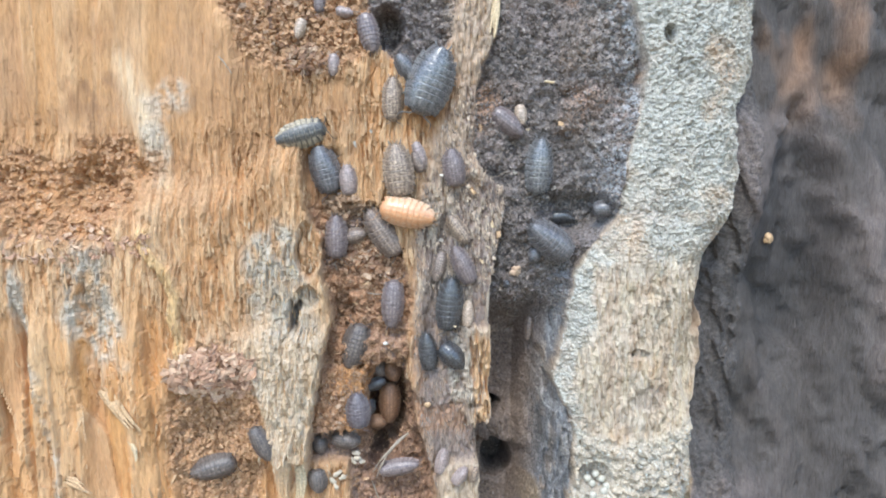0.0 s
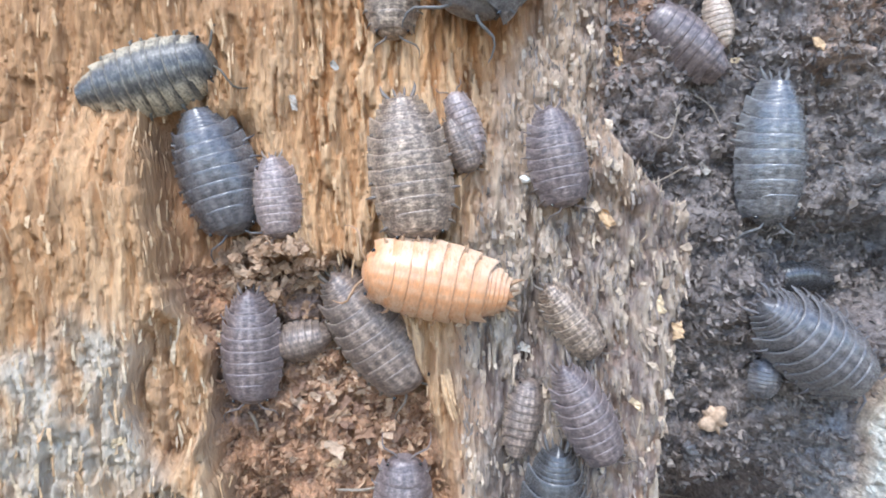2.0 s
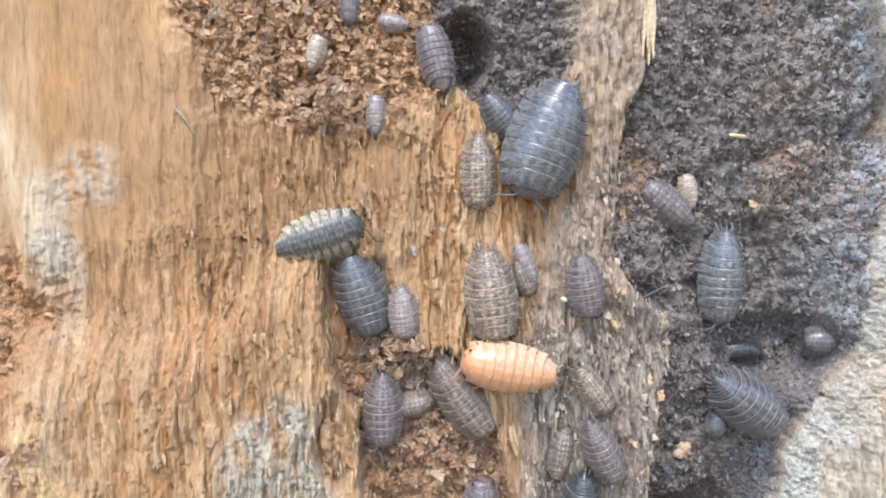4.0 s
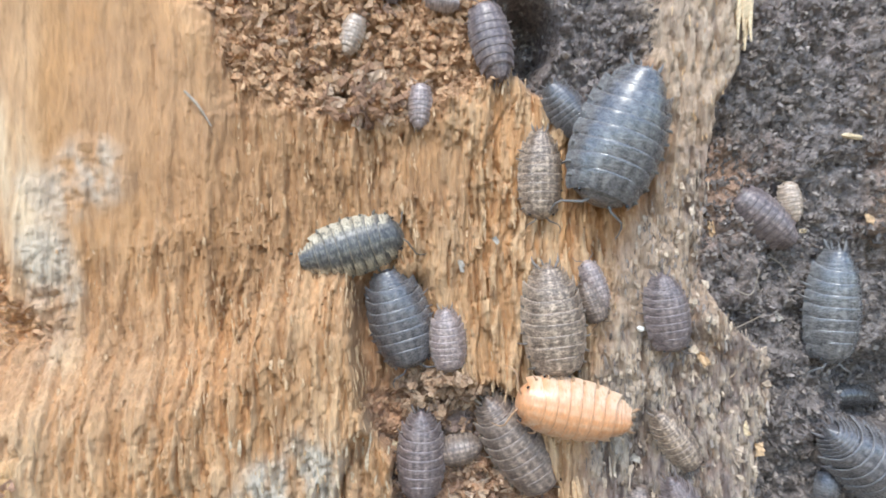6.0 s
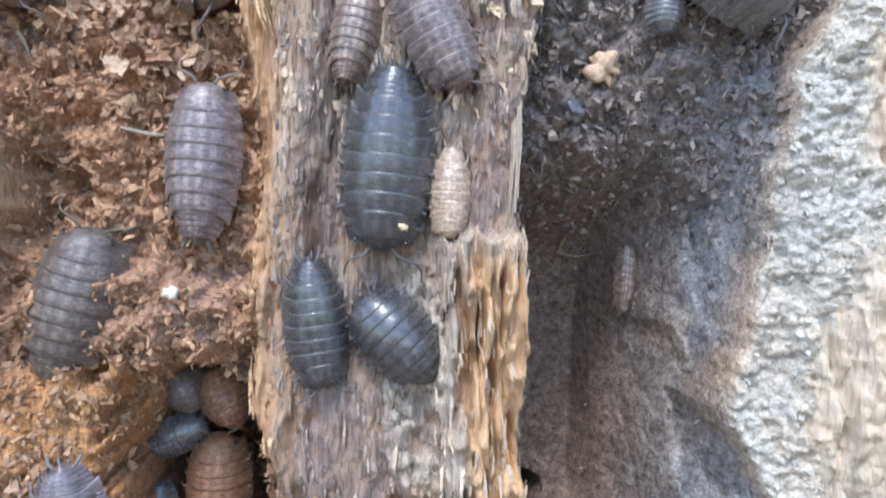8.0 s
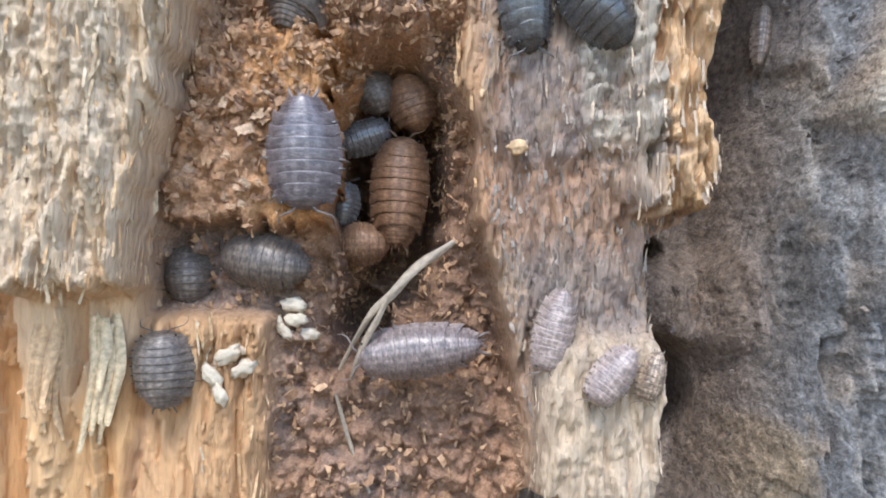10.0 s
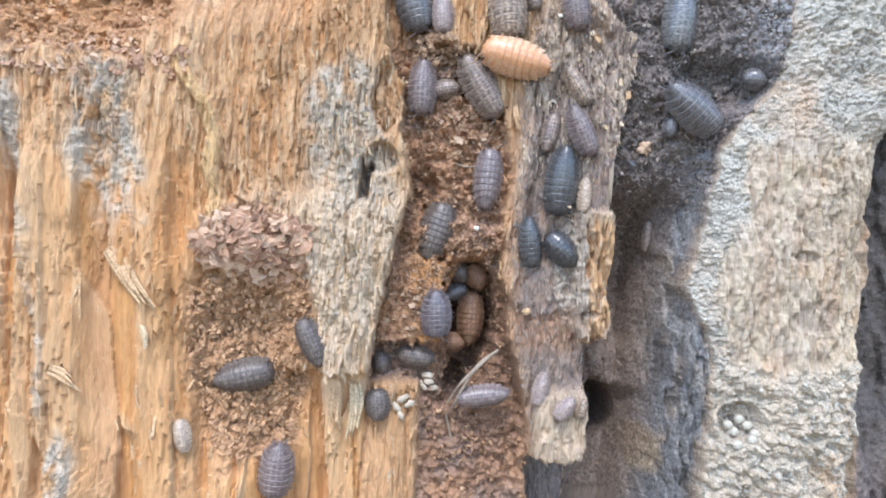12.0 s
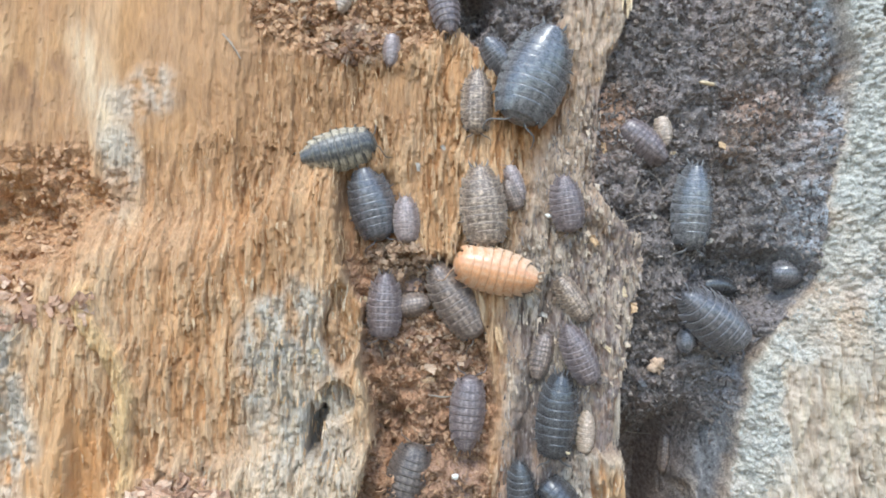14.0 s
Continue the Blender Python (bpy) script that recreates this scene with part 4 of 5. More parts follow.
def half_width(x):
    """Half width of a body of length 1, widest 1, at x from tail (-0.5) to head (0.5)."""
    return np.interp(x, (-0.5, -0.46, -0.42, -0.36, -0.29, -0.22, -0.1, 0.05, 0.2, 0.30, 0.38, 0.45, 0.5), (0.16, 0.30, 0.43, 0.60, 0.75, 0.87, 1.0, 1.06, 1.03, 0.93, 0.78, 0.60, 0.42))


def plate(x_front, x_back, W, H, spike, sweep, lobe, reach=1.0, lip=1.0):
    """One back plate of a body of length 1: rows of (x, y, z, rim, mark, side), front to back with a lip turned under. A vaulted middle, and side flaps that spread out flat."""
    s = np.linspace(-1, 1, ACROSS)
    away = np.abs(s)
    edge = np.clip((away - 0.66) / 0.34, 0, 1)
    vault = (1 - np.minimum(away / 0.97, 1) ** 2.3) ** 0.72
    rows = []
    for u, k, rim in ((0.0, 0.968, 0), (0.2, 0.980, 0), (0.4, 0.991, 0), (0.6, 1.0, 0), (0.8, 1.006, 0), (0.93, 1.008, 0.15), (1.0, 1.000, 0.8), (1.0, 0.962, 0.2)):
        x = x_front + (x_back - x_front) * u
        w = (half_width(x_front * 0.45 + x_back * 0.55) * 0.6 + half_width(x) * 0.4) * reach
        back = -(sweep * away**3 + spike * edge**1.6 * u**1.5) * (x_front - x_back)
        # corners of the flaps are rounded off in front, and pointed or rounded behind
        tuck = (0.06 * (1 - u / 0.45) ** 2 if u < 0.45 else lobe * ((u - 0.45) / 0.55) ** 2.5) * edge
        blocks = np.exp(-(((away - 0.16) / 0.07) ** 2)) + 0.8 * np.exp(-(((away - 0.44) / 0.07) ** 2)) + 0.6 * np.clip((away - 0.76) / 0.12, 0, 1)
        m = blocks * np.clip(math.sin(math.pi * min(1.0, max(0.0, u * 1.15 - 0.1))) * 1.5, 0, 1)
        arch = max(0.0, 1 - (abs(x - 0.02) / 0.545) ** 2.1) ** 0.5
        z = vault * k * H * (0.12 + 0.88 * arch) + (0.05 + 0.09 * u * edge**2) * H
        rows.append(np.stack([x + back, s * w * W * k * (1 - tuck), z, np.full(ACROSS, lip * rim) + 0.6 * edge**3, m * (1 - rim), np.clip((away - 0.45) / 0.16, 0, 1) * np.clip(u * 2.4 - 0.4, 0, 1)], -1))
    return np.array(rows)


def bent(v, side, curl):
    """Bend a unit-length body sideways and curl it nose and tail down, by degrees in all."""
    v = v.copy()
    for angle, other in ((side, 1), (curl, 2)):
        if abs(angle) > 1e-6:
            a = radians(angle)
            r = 1 / a
            x, o = v[:, 0].copy(), v[:, other].copy()
            v[:, 0] = (r + o) * np.sin(x * a) if other == 2 else (r - o) * np.sin(x * a)
            v[:, other] = (r + o) * np.cos(x * a) - r if other == 2 else r - (r - o) * np.cos(x * a)
    return v


def shell_part(name, rows, parent, material, L, side, curl, label=""):
    n, m = rows.shape[:2]
    flat = rows.reshape(-1, rows.shape[2])
    if flat.shape[1] < 6:
        flat = np.c_[flat, np.zeros(len(flat))]
    v = bent(flat[:, :3], side, curl) * L * CM
    me = sheet_mesh(name, v, grid_faces(n, m)[:, ::-1], material)
    for k, key in ((3, "rim"), (4, "mark"), (5, "side")):
        a = me.attributes.new(key, "FLOAT", "POINT")
        a.data.foreach_set("value", np.clip(flat[:, k], 0, 1).astype(np.float32))
    return child(name, me, parent, label)


def tube_part(name, points, radii, parent, material, L, side, curl, sides=6, label=""):
    """A jointed limb through points, with a radius at each."""
    pts = np.array(points, float)
    rings = []
    for i, p in enumerate(pts):
        d = pts[min(i + 1, len(pts) - 1)] - pts[max(i - 1, 0)]
        d = d / (np.linalg.norm(d) + 1e-9)
        a = np.cross(d, (0.3, 0.2, 0.93))
        a = a / (np.linalg.norm(a) + 1e-9)
        b = np.cross(d, a)
        t = np.linspace(0, 2 * np.pi, sides + 1)
        rings.append(p + radii[i] * (np.cos(t)[:, None] * a + np.sin(t)[:, None] * b))
    v = bent(np.concatenate(rings), side, curl) * L * CM
    return child(name, sheet_mesh(name, v, grid_faces(len(pts), sides + 1), material), parent, label)


def woodlouse(label, kind, x, z, length, width, heading, side=0, curl=0, lift=0.0, pitch=0, roll=0, high=0.50, depth=None, seed=0):
    """A woodlouse on the face. heading: degrees from the x axis, towards which the head points; pitch: head away from the wood; roll about its length."""
    r = np.random.RandomState(seed + int(abs(x) * 100) + int(z * 7))
    L, W, H = length, width / length / 2, high * width / length
    y = depth_at(x, z, width * 0.4, 22) if depth is None else depth
    ob = thing("woodlouse", 0, 0, 0, label, "woodlouse", "woodlice on the rotten wood")
    fwd = Vector((math.cos(radians(heading)), 0, math.sin(radians(heading))))
    out = Vector((0, -1, 0))
    basis = Matrix((fwd, out.cross(fwd), out)).transposed().to_4x4()
    ob.matrix_world = Matrix.Translation(((x) * CM, (y - lift - 0.012) * CM, z * CM)) @ basis @ pose(0, 0, 0, roll, -pitch, 0)
    mat, limb = SHELLS[kind], LEG_MATS[kind]
    # seven broad plates, five short tail plates
    cutx = np.linspace(0.405, -0.265, 8) + np.array([0, -0.006, -0.004, 0, 0.002, 0.004, 0.004, 0])
    for k in range(7):
        rows = plate(cutx[k] + 0.012, cutx[k + 1] - 0.016, W, H, 0.04 + 0.05 * k, (-0.22, -0.12, -0.05, 0.02, 0.08, 0.14, 0.22)[k], max(0.02, 0.05 - 0.006 * k))
        shell_part("back_plate", rows, ob, mat, L, side, curl)
    cutp = np.linspace(-0.265, -0.425, 6)
    for k in range(5):
        rows = plate(cutp[k] + 0.01, cutp[k + 1] - 0.008, W, H * 0.95, 0.3 if k > 1 else 0.15, 0.22, 0.02 if k > 1 else 0.05, 1.02 if k > 1 else 0.98, 0.4)
        shell_part("tail_plate", rows, ob, mat, L, side, curl)
    # head shield: rounded front
    s = np.linspace(-1, 1, ACROSS)
    head = []
    for u in np.linspace(0, 1, 7):
        k = math.sqrt(max(0.0, 1 - u * u)) if u < 1 else 0.12
        w = 0.62 * W * (0.5 + 0.5 * k)
        hx = 0.385 + 0.105 * u - 0.03 * np.abs(s) ** 2 * u
        head.append(np.stack([hx, np.sin(s * 1.5) * w, np.cos(s * 1.5) * H * 0.66 * k + 0.06 * H, np.full(ACROSS, 0.35 * u**3), np.exp(-((np.abs(s) - 0.4) / 0.2) ** 2) * (1 - u)], -1))
    shield = shell_part("head", np.array(head), ob, mat, L, side, curl)
    for e in (-1, 1):
        rr = [(0.43, e * 0.52 * W, H * 0.52), (0.437, e * 0.555 * W, H * 0.545), (0.444, e * 0.58 * W, H * 0.56)]
        tube_part("eye", rr, (0.002, 0.016, 0.003), shield, EYE_MAT, L, side, curl, 6)
    # telson and tail prongs
    tel = []
    for u in (0.0, 0.5, 0.85, 1.0):
        w = 0.30 * W * (1 - u) + 0.02 * W
        tel.append(np.stack([np.full(ACROSS, -0.418 - 0.062 * u), np.sin(s * 1.4) * w, np.cos(s * 1.4) * H * (0.50 - 0.22 * u) + 0.05 * H, np.full(ACROSS, 0.3 * u), np.zeros(ACROSS)], -1))
    shell_part("telson", np.array(tel), ob, mat, L, side, curl)
    for e in (-1, 1):
        spread = r.uniform(0.9, 1.2)
        tube_part("tail_prong", [(-0.43, e * 0.24 * W, H * 0.20), (-0.485, e * 0.34 * W * spread, H * 0.19), (-0.515, e * 0.37 * W * spread, H * 0.14), (-0.545, e * 0.37 * W * spread, H * 0.08)], (0.013, 0.014, 0.009, 0.002), ob, limb, L, side, curl)
        tube_part("inner_prong", [(-0.44, e * 0.09 * W, H * 0.14), (-0.49, e * 0.13 * W, H * 0.12), (-0.52, e * 0.14 * W * spread, H * 0.09)], (0.010, 0.009, 0.002), ob, limb, L, side, curl)
    # belly closes the body below
    bx_ = np.linspace(-0.44, 0.44, 10)
    belly = np.array([np.stack([np.full(9, q), np.linspace(-1, 1, 9) * half_width(q) * W * 0.9, np.full(9, 0.10 * H) + 0.1 * H * np.cos(np.linspace(-1.5, 1.5, 9)), np.zeros(9), np.zeros(9)], -1) for q in bx_])
    shell_part("belly", belly, ob, limb, L, side, curl)
    # antennae with an elbow, legs whose feet show beyond the plates
    for e in (-1, 1):
        a, b = r.uniform(0.7, 1.05), r.uniform(0.4, 1.0)
        tube_part("antenna", [(0.46, e * 0.20 * W, H * 0.35), (0.505, e * 0.42 * W * a, H * 0.45), (0.54, e * 0.85 * W * a, H * 0.35), (0.57, e * 0.95 * W * a, H * 0.26), (0.59 + 0.03 * b, e * 0.98 * W * a, H * 0.12), (0.61 + 0.04 * b, e * 0.95 * W * a, 0.02)], (0.008, 0.009, 0.007, 0.006, 0.004, 0.002), ob, limb, L, side, curl)
        for k in range(7):
            q = (cutx[k] + cutx[k + 1]) / 2
            w = half_width(q) * W
            reach, swing = r.uniform(0.88, 1.14), r.uniform(-0.03, 0.03) + (3 - k) * 0.012
            tube_part("leg", [(q, e * 0.6 * w, 0.14 * H), (q + swing * 0.6, e * 0.98 * w, 0.30 * H), (q + swing, e * w * reach, 0.10 * H), (q + swing * 1.3, e * w * (reach + 0.04), -0.04 * H)], (0.013, 0.011, 0.007, 0.003), ob, limb, L, side, curl, 5)
    return ob


# the bright one and those round it
woodlouse("bright orange woodlouse with pale scalloped edges resting across the wood", "orange", -0.04, 25.11, 1.24, 0.62, 167, lift=0.10, roll=-6)
woodlouse("dark woodlouse with cream-yellow scalloped rims beside the brown face", "yellowrim", -2.27, 26.77, 1.16, 0.58, 16, depth=0.15)
woodlouse("dark slate-blue woodlouse at the top of the channel", "slate", -1.78, 26.05, 1.12, 0.63, -75, lift=0.05)
woodlouse("small pinkish-grey woodlouse beside a dark slate one", "pink", -1.29, 25.82, 0.69, 0.37, -86)
woodlouse("large taupe mottled woodlouse above the orange one", "taupe", -0.23, 26.01, 1.21, 0.64, -84, lift=0.04)
woodlouse("small pinkish woodlouse half behind a large taupe one", "pink", 0.23, 26.34, 0.57, 0.24, 112)
woodlouse("brown woodlouse mostly hidden behind a large taupe one", "brown", 0.18, 26.18, 0.48, 0.27, -67)
woodlouse("grey-brown woodlouse with a pale back line, tail up", "purple", 0.94, 26.06, 0.85, 0.47, -81)
woodlouse("mottled brown woodlouse slanting below the orange one", "brown", -0.58, 24.69, 1.25, 0.62, -57, lift=0.02)
woodlouse("purple-grey woodlouse in the brown crumbled channel", "purple", -1.58, 24.61, 0.99, 0.49, -91, lift=0.1)
woodlouse("small brown curled woodlouse in the channel", "brown", -1.17, 24.62, 0.46, 0.34, -169, curl=70)
woodlouse("small grey-brown woodlouse on the rib", "taupe", 1.03, 24.74, 0.77, 0.35, -56)
# the cluster on the rib
woodlouse("grey-brown woodlouse above a large black one", "purple", 1.11, 23.98, 0.95, 0.43, -65, lift=0.06)
woodlouse("small brown-grey woodlouse beside a large black one", "brown", 0.62, 23.93, 0.71, 0.32, 78)
woodlouse("large black glossy woodlouse with a bluish sheen, tail up", "black", 0.83, 23.13, 1.26, 0.57, -95, lift=0.02)
woodlouse("small pale tan striped woodlouse beside a large black one", "pale", 1.23, 22.90, 0.63, 0.26, -93, lift=0.06)
woodlouse("purple-grey woodlouse with antennae raised in the channel", "purple", -0.40, 23.10, 1.12, 0.49, 86, lift=0.07)
woodlouse("dusky brown woodlouse deep in the channel", "dusky", -1.25, 22.17, 1.09, 0.58, 73, depth=0.24)
woodlouse("black woodlouse on the rib, tail up", "black", 0.35, 22.06, 0.91, 0.42, -83, roll=-12)
woodlouse("black woodlouse curled against a pale stub", "black", 0.89, 21.95, 0.70, 0.48, 132, curl=45)
# the dark groove
woodlouse("glossy grey woodlouse in the dark groove, tail up", "bluegrey", 2.82, 26.07, 1.30, 0.60, -94, lift=0.08)
woodlouse("grey-brown woodlouse half buried in dark humus", "purple", 2.15, 27.00, 0.88, 0.47, 140, lift=-0.07)
woodlouse("tiny pale tan woodlouse in dark humus", "pale", 2.44, 27.17, 0.47, 0.26, 100)
woodlouse("dark slate woodlouse slanting in the groove", "slate", 3.02, 24.47, 1.21, 0.68, -39, lift=0.15)
woodlouse("tiny dark woodlouse under a larger slate one", "slate", 2.72, 24.14, 0.36, 0.29, 82)
woodlouse("dark curled woodlouse in a hollow of the groove", "black", 3.50, 24.93, 0.72, 0.30, 178, side=55)
woodlouse("small dark rolled woodlouse near the pale ridge", "slate", 4.32, 25.11, 0.44, 0.40, 178, curl=80, lift=-0.06)
woodlouse("dim brown woodlouse deep in the shaded groove", "brown", 2.82, 22.25, 0.62, 0.20, 85, lift=0.1)
# the lower hollow
woodlouse("violet-grey glossy woodlouse on a ledge of tan wood", "lilac", -1.20, 20.80, 0.85, 0.52, -87, lift=0.04, high=0.44)
woodlouse("russet woodlouse in the lower hollow", "russet", -0.51, 20.62, 1.00, 0.49, 88, depth=0.92)
woodlouse("dark woodlouse hidden at the back of the hollow", "slate", -0.84, 21.08, 0.53, 0.30, 22, depth=0.92)
woodlouse("dark bluish small woodlouse in the hollow", "slate", -0.99, 20.51, 0.41, 0.29, 89, depth=0.97)
woodlouse("grey-brown half-rolled woodlouse under the ledge", "dusky", -1.49, 20.00, 0.64, 0.41, 173, curl=60)
woodlouse("brown rolled-up woodlouse in the hollow", "russet", -0.81, 20.17, 0.41, 0.37, -177, curl=120, depth=0.92)
woodlouse("brown half-rolled woodlouse beside pale droppings", "dusky", -2.09, 19.87, 0.39, 0.35, 95, curl=80)
woodlouse("dim grey-brown woodlouse on pale wood below the slab", "dusky", -2.11, 19.23, 0.57, 0.42, 94)
woodlouse("brown rolled woodlouse in the shade of the channel", "russet", -0.43, 21.38, 0.43, 0.41, 112, curl=70, depth=0.87)
woodlouse("dim brown woodlouse in the shade of the channel", "dusky", -0.74, 21.45, 0.33, 0.36, 116, curl=50, depth=0.87)
woodlouse("grey-pink woodlouse lying level at the foot of the rib", "purple", -0.31, 19.38, 0.98, 0.40, -172, lift=0.36)
woodlouse("grey-pink glossy woodlouse, tail up, at the foot of the rib", "pink", 0.63, 19.59, 0.64, 0.29, -102)
woodlouse("pale pinkish glossy woodlouse on the pale block", "pink", 1.02, 19.30, 0.50, 0.29, -126, lift=0.04)
woodlouse("small brown woodlouse beside a pale pinkish one", "taupe", 1.33, 19.28, 0.38, 0.20, -105)
# the upper part
woodlouse("very large blue-grey woodlouse with a glossy tail up", "bluegrey", 0.48, 27.85, 1.54, 0.92, -111, lift=0.12, high=0.44)
woodlouse("small slate woodlouse beside a very large one", "slate", -0.04, 28.16, 0.64, 0.40, -54)
woodlouse("brownish-grey woodlouse with pale bands on tan wood", "taupe", -0.32, 27.49, 0.96, 0.44, -91)
woodlouse("purple-grey woodlouse, head up, at the edge of a dark hollow", "purple", -0.79, 28.83, 0.87, 0.42, 102, lift=0.05)
woodlouse("small grey woodlouse among brown flakes", "purple", -1.79, 29.53, 0.58, 0.25, -91)
woodlouse("tiny pinkish woodlouse among brown flakes", "pink", -1.28, 29.26, 0.38, 0.22, 169)
woodlouse("tiny pale cream woodlouse among brown flakes", "pale", -2.21, 28.93, 0.46, 0.24, 72)
woodlouse("tiny greyish-pink woodlouse at the rim of the brown flakes", "pink", -1.53, 28.18, 0.49, 0.24, 87)
# the left face
woodlouse("dark grey-brown woodlouse squeezed beside the pale slab", "dusky", -3.19, 20.33, 0.85, 0.39, 114)
woodlouse("dusky purple-brown woodlouse in a pocket of brown flakes", "dusky", -4.31, 19.70, 1.04, 0.54, 13)
woodlouse("small pinkish-brown woodlouse on smooth tan wood", "pale", -5.12, 18.82, 0.56, 0.29, 101)
woodlouse("grey-brown woodlouse with a glossy tail on tan wood", "purple", -3.72, 18.18, 0.98, 0.57, -96)

# ---- small things on the wood ----
STRAW = plain_material("dry_rootlet", (0.34, 0.27, 0.20), 0.7, 0.3)
BONE = plain_material("pale_droppings", (0.52, 0.43, 0.32), 0.6, 0.3, 0.2)
STONE = plain_material("grey_granule", (0.46, 0.42, 0.34), 0.8, 0.2, 0.3)
CHIP_PALE = plain_material("pale_wood_chip", (0.62, 0.47, 0.29), 0.8, 0.25, 0.35)
CHIP_TAN = plain_material("tan_wood_chip", (0.55, 0.36, 0.20), 0.8, 0.25, 0.35)
CHIP_GREY = plain_material("grey_wood_chip", (0.40, 0.35, 0.29), 0.85, 0.25, 0.35)
WHITE = plain_material("white_speck", (0.80, 0.74, 0.64), 0.45, 0.4, 0.1)
FLAKE_MATS = [plain_material("loose_flake", c, 0.85, 0.25, 0.4) for c in ((0.30, 0.17, 0.10), (0.44, 0.28, 0.17), (0.52, 0.36, 0.24), (0.24, 0.14, 0.09))]


PINK_MATS = [plain_material("pinkish_flake", c, 0.85, 0.25, 0.4) for c in ((0.50, 0.30, 0.19), (0.56, 0.36, 0.235), (0.42, 0.245, 0.155), (0.60, 0.405, 0.27))]
TAN_MATS = [plain_material("tan_flake", c, 0.85, 0.25, 0.4) for c in ((0.38, 0.24, 0.145), (0.45, 0.30, 0.19), (0.29, 0.18, 0.11))]


def strand_mesh(name, points, radii, material, sides=6):
    """A thin root or splinter through plan points (x, z) with depths found on the face, or (x, z, depth)."""
    pts = np.array([(p[0], (depth_at(p[0], p[1]) - 0.05) if len(p) < 3 else p[2], p[1]) for p in points], float)
    t = np.linspace(0, len(pts) - 1, 5 * (len(pts) - 1) + 1)
    fine = np.stack([np.interp(t, range(len(pts)), pts[:, k]) for k in range(3)], -1)
    rr = np.interp(t, range(len(pts)), radii)
    kernel = np.array([0.25, 0.5, 0.25])
    for _ in range(4):
        mid = np.stack([np.convolve(fine[:, k], kernel, "same") for k in range(3)], -1)
        fine[1:-1] = mid[1:-1]
    rings = []
    for i, p in enumerate(fine):
        d = fine[min(i + 1, len(fine) - 1)] - fine[max(i - 1, 0)]
        d = d / (np.linalg.norm(d) + 1e-9)
        a = np.cross(d, (0.1, 1.0, 0.2))
        a /= np.linalg.norm(a) + 1e-9
        b = np.cross(d, a)
        th = np.linspace(0, 2 * np.pi, sides + 1)
        wob = 1 + 0.25 * np.sin(3 * th + i * 0.7)
        rings.append(p + rr[i] * wob[:, None] * (np.cos(th)[:, None] * a + np.sin(th)[:, None] * b))
    return sheet_mesh(name, np.concatenate(rings) * CM, grid_faces(len(fine), sides + 1), material)


def pebble_mesh(name, rx, ry, rz, material, seed, rough=0.25):
    """A small uneven lump about its own centre, radii in centimetres."""
    bm = bmesh.new()
    bmesh.ops.create_icosphere(bm, subdivisions=3, radius=1)
    for v in bm.verts:
        n = noise.noise(v.co * 1.7 + Vector((seed, 0, 0))) + 0.6 * noise.noise(v.co * 4.1 + Vector((0, seed, 0)))
        v.co *= 1 + rough * n
        v.co = Vector((v.co.x * rx, v.co.y * ry, v.co.z * rz)) * CM
    me = bpy.data.meshes.new(name)
    bm.to_mesh(me)
    bm.free()
    for p in me.polygons:
        p.use_smooth = True
    me.materials.append(material)
    return me


def flake_mesh(name, size, material, seed):
    """A curled, torn chip of wood."""
    r = np.random.RandomState(seed)
    u, v = np.meshgrid(np.linspace(-1, 1, 6), np.linspace(-1, 1, 4))
    edge = 1 - 0.28 * r.rand(4, 6)
    z = 0.16 * r.uniform(-1, 1) * u**2 + 0.25 * r.uniform(-1, 1) * v * u + 0.10 * r.randn(4, 6)
    top = np.stack([u * edge, v * edge * r.uniform(0.35, 0.7), z], -1).reshape(-1, 3)
    low = top - (0, 0, 0.09)
    n = len(top)
    f = grid_faces(4, 6)
    i = np.arange(n).reshape(4, 6)
    rim = np.concatenate([i[0, :], i[1:, -1], i[-1, -2::-1], i[-2:0:-1, 0]])
    nxt = np.roll(rim, -1)
    sides = np.stack([rim, rim + n, nxt + n, nxt], -1)
    me = sheet_mesh(name, np.concatenate([top, low]) * size * CM, np.concatenate([f, f[:, ::-1] + n, sides]), material)
    me.polygons.foreach_set("use_smooth", np.zeros(len(me.polygons), bool))
    return me


def place(name, me, x, z, label, category, out=0.03, turn=0, group="", tip=(0, 0)):
    ob = new(name, me)
    ob.matrix_world = pose(x * CM, (depth_at(x, z) - out) * CM, z * CM, 90 + tip[0], turn, tip[1])
    return tagged(ob, label, category, group)


def heap(label, cx, cz, rx, rz, count, size, seed, rise=0.25, mats=FLAKE_MATS, tilt=24):
    """A clump of loose flakes, each a piece of its own."""
    r = np.random.RandomState(seed)
    ob = thing("flake_heap", cx * CM, depth_at(cx, cz) * CM, cz * CM, label, "wood flakes", "heaps of loose flakes")
    shapes = [flake_mesh("wood_flake", 1.0, mats[k % len(mats)], seed * 50 + k) for k in range(8)]
    for k in range(count):
        a, q = r.uniform(0, 2 * np.pi), math.sqrt(r.rand())
        dx, dz = rx * q * math.cos(a), rz * q * math.sin(a)
        up = rise * (1 - q * q) * r.uniform(0.3, 1.0)
        fl = child("wood_flake", shapes[k % 8], ob)
        yy = depth_at(cx + dx, cz + dz) - up - depth_at(cx, cz)
        fl.matrix_basis = pose(dx * CM, yy * CM, dz * CM, 90 + r.normal(0, tilt), r.normal(0, 50), r.normal(0, tilt)) @ Matrix.Scale(r.uniform(*size), 4)
    return ob


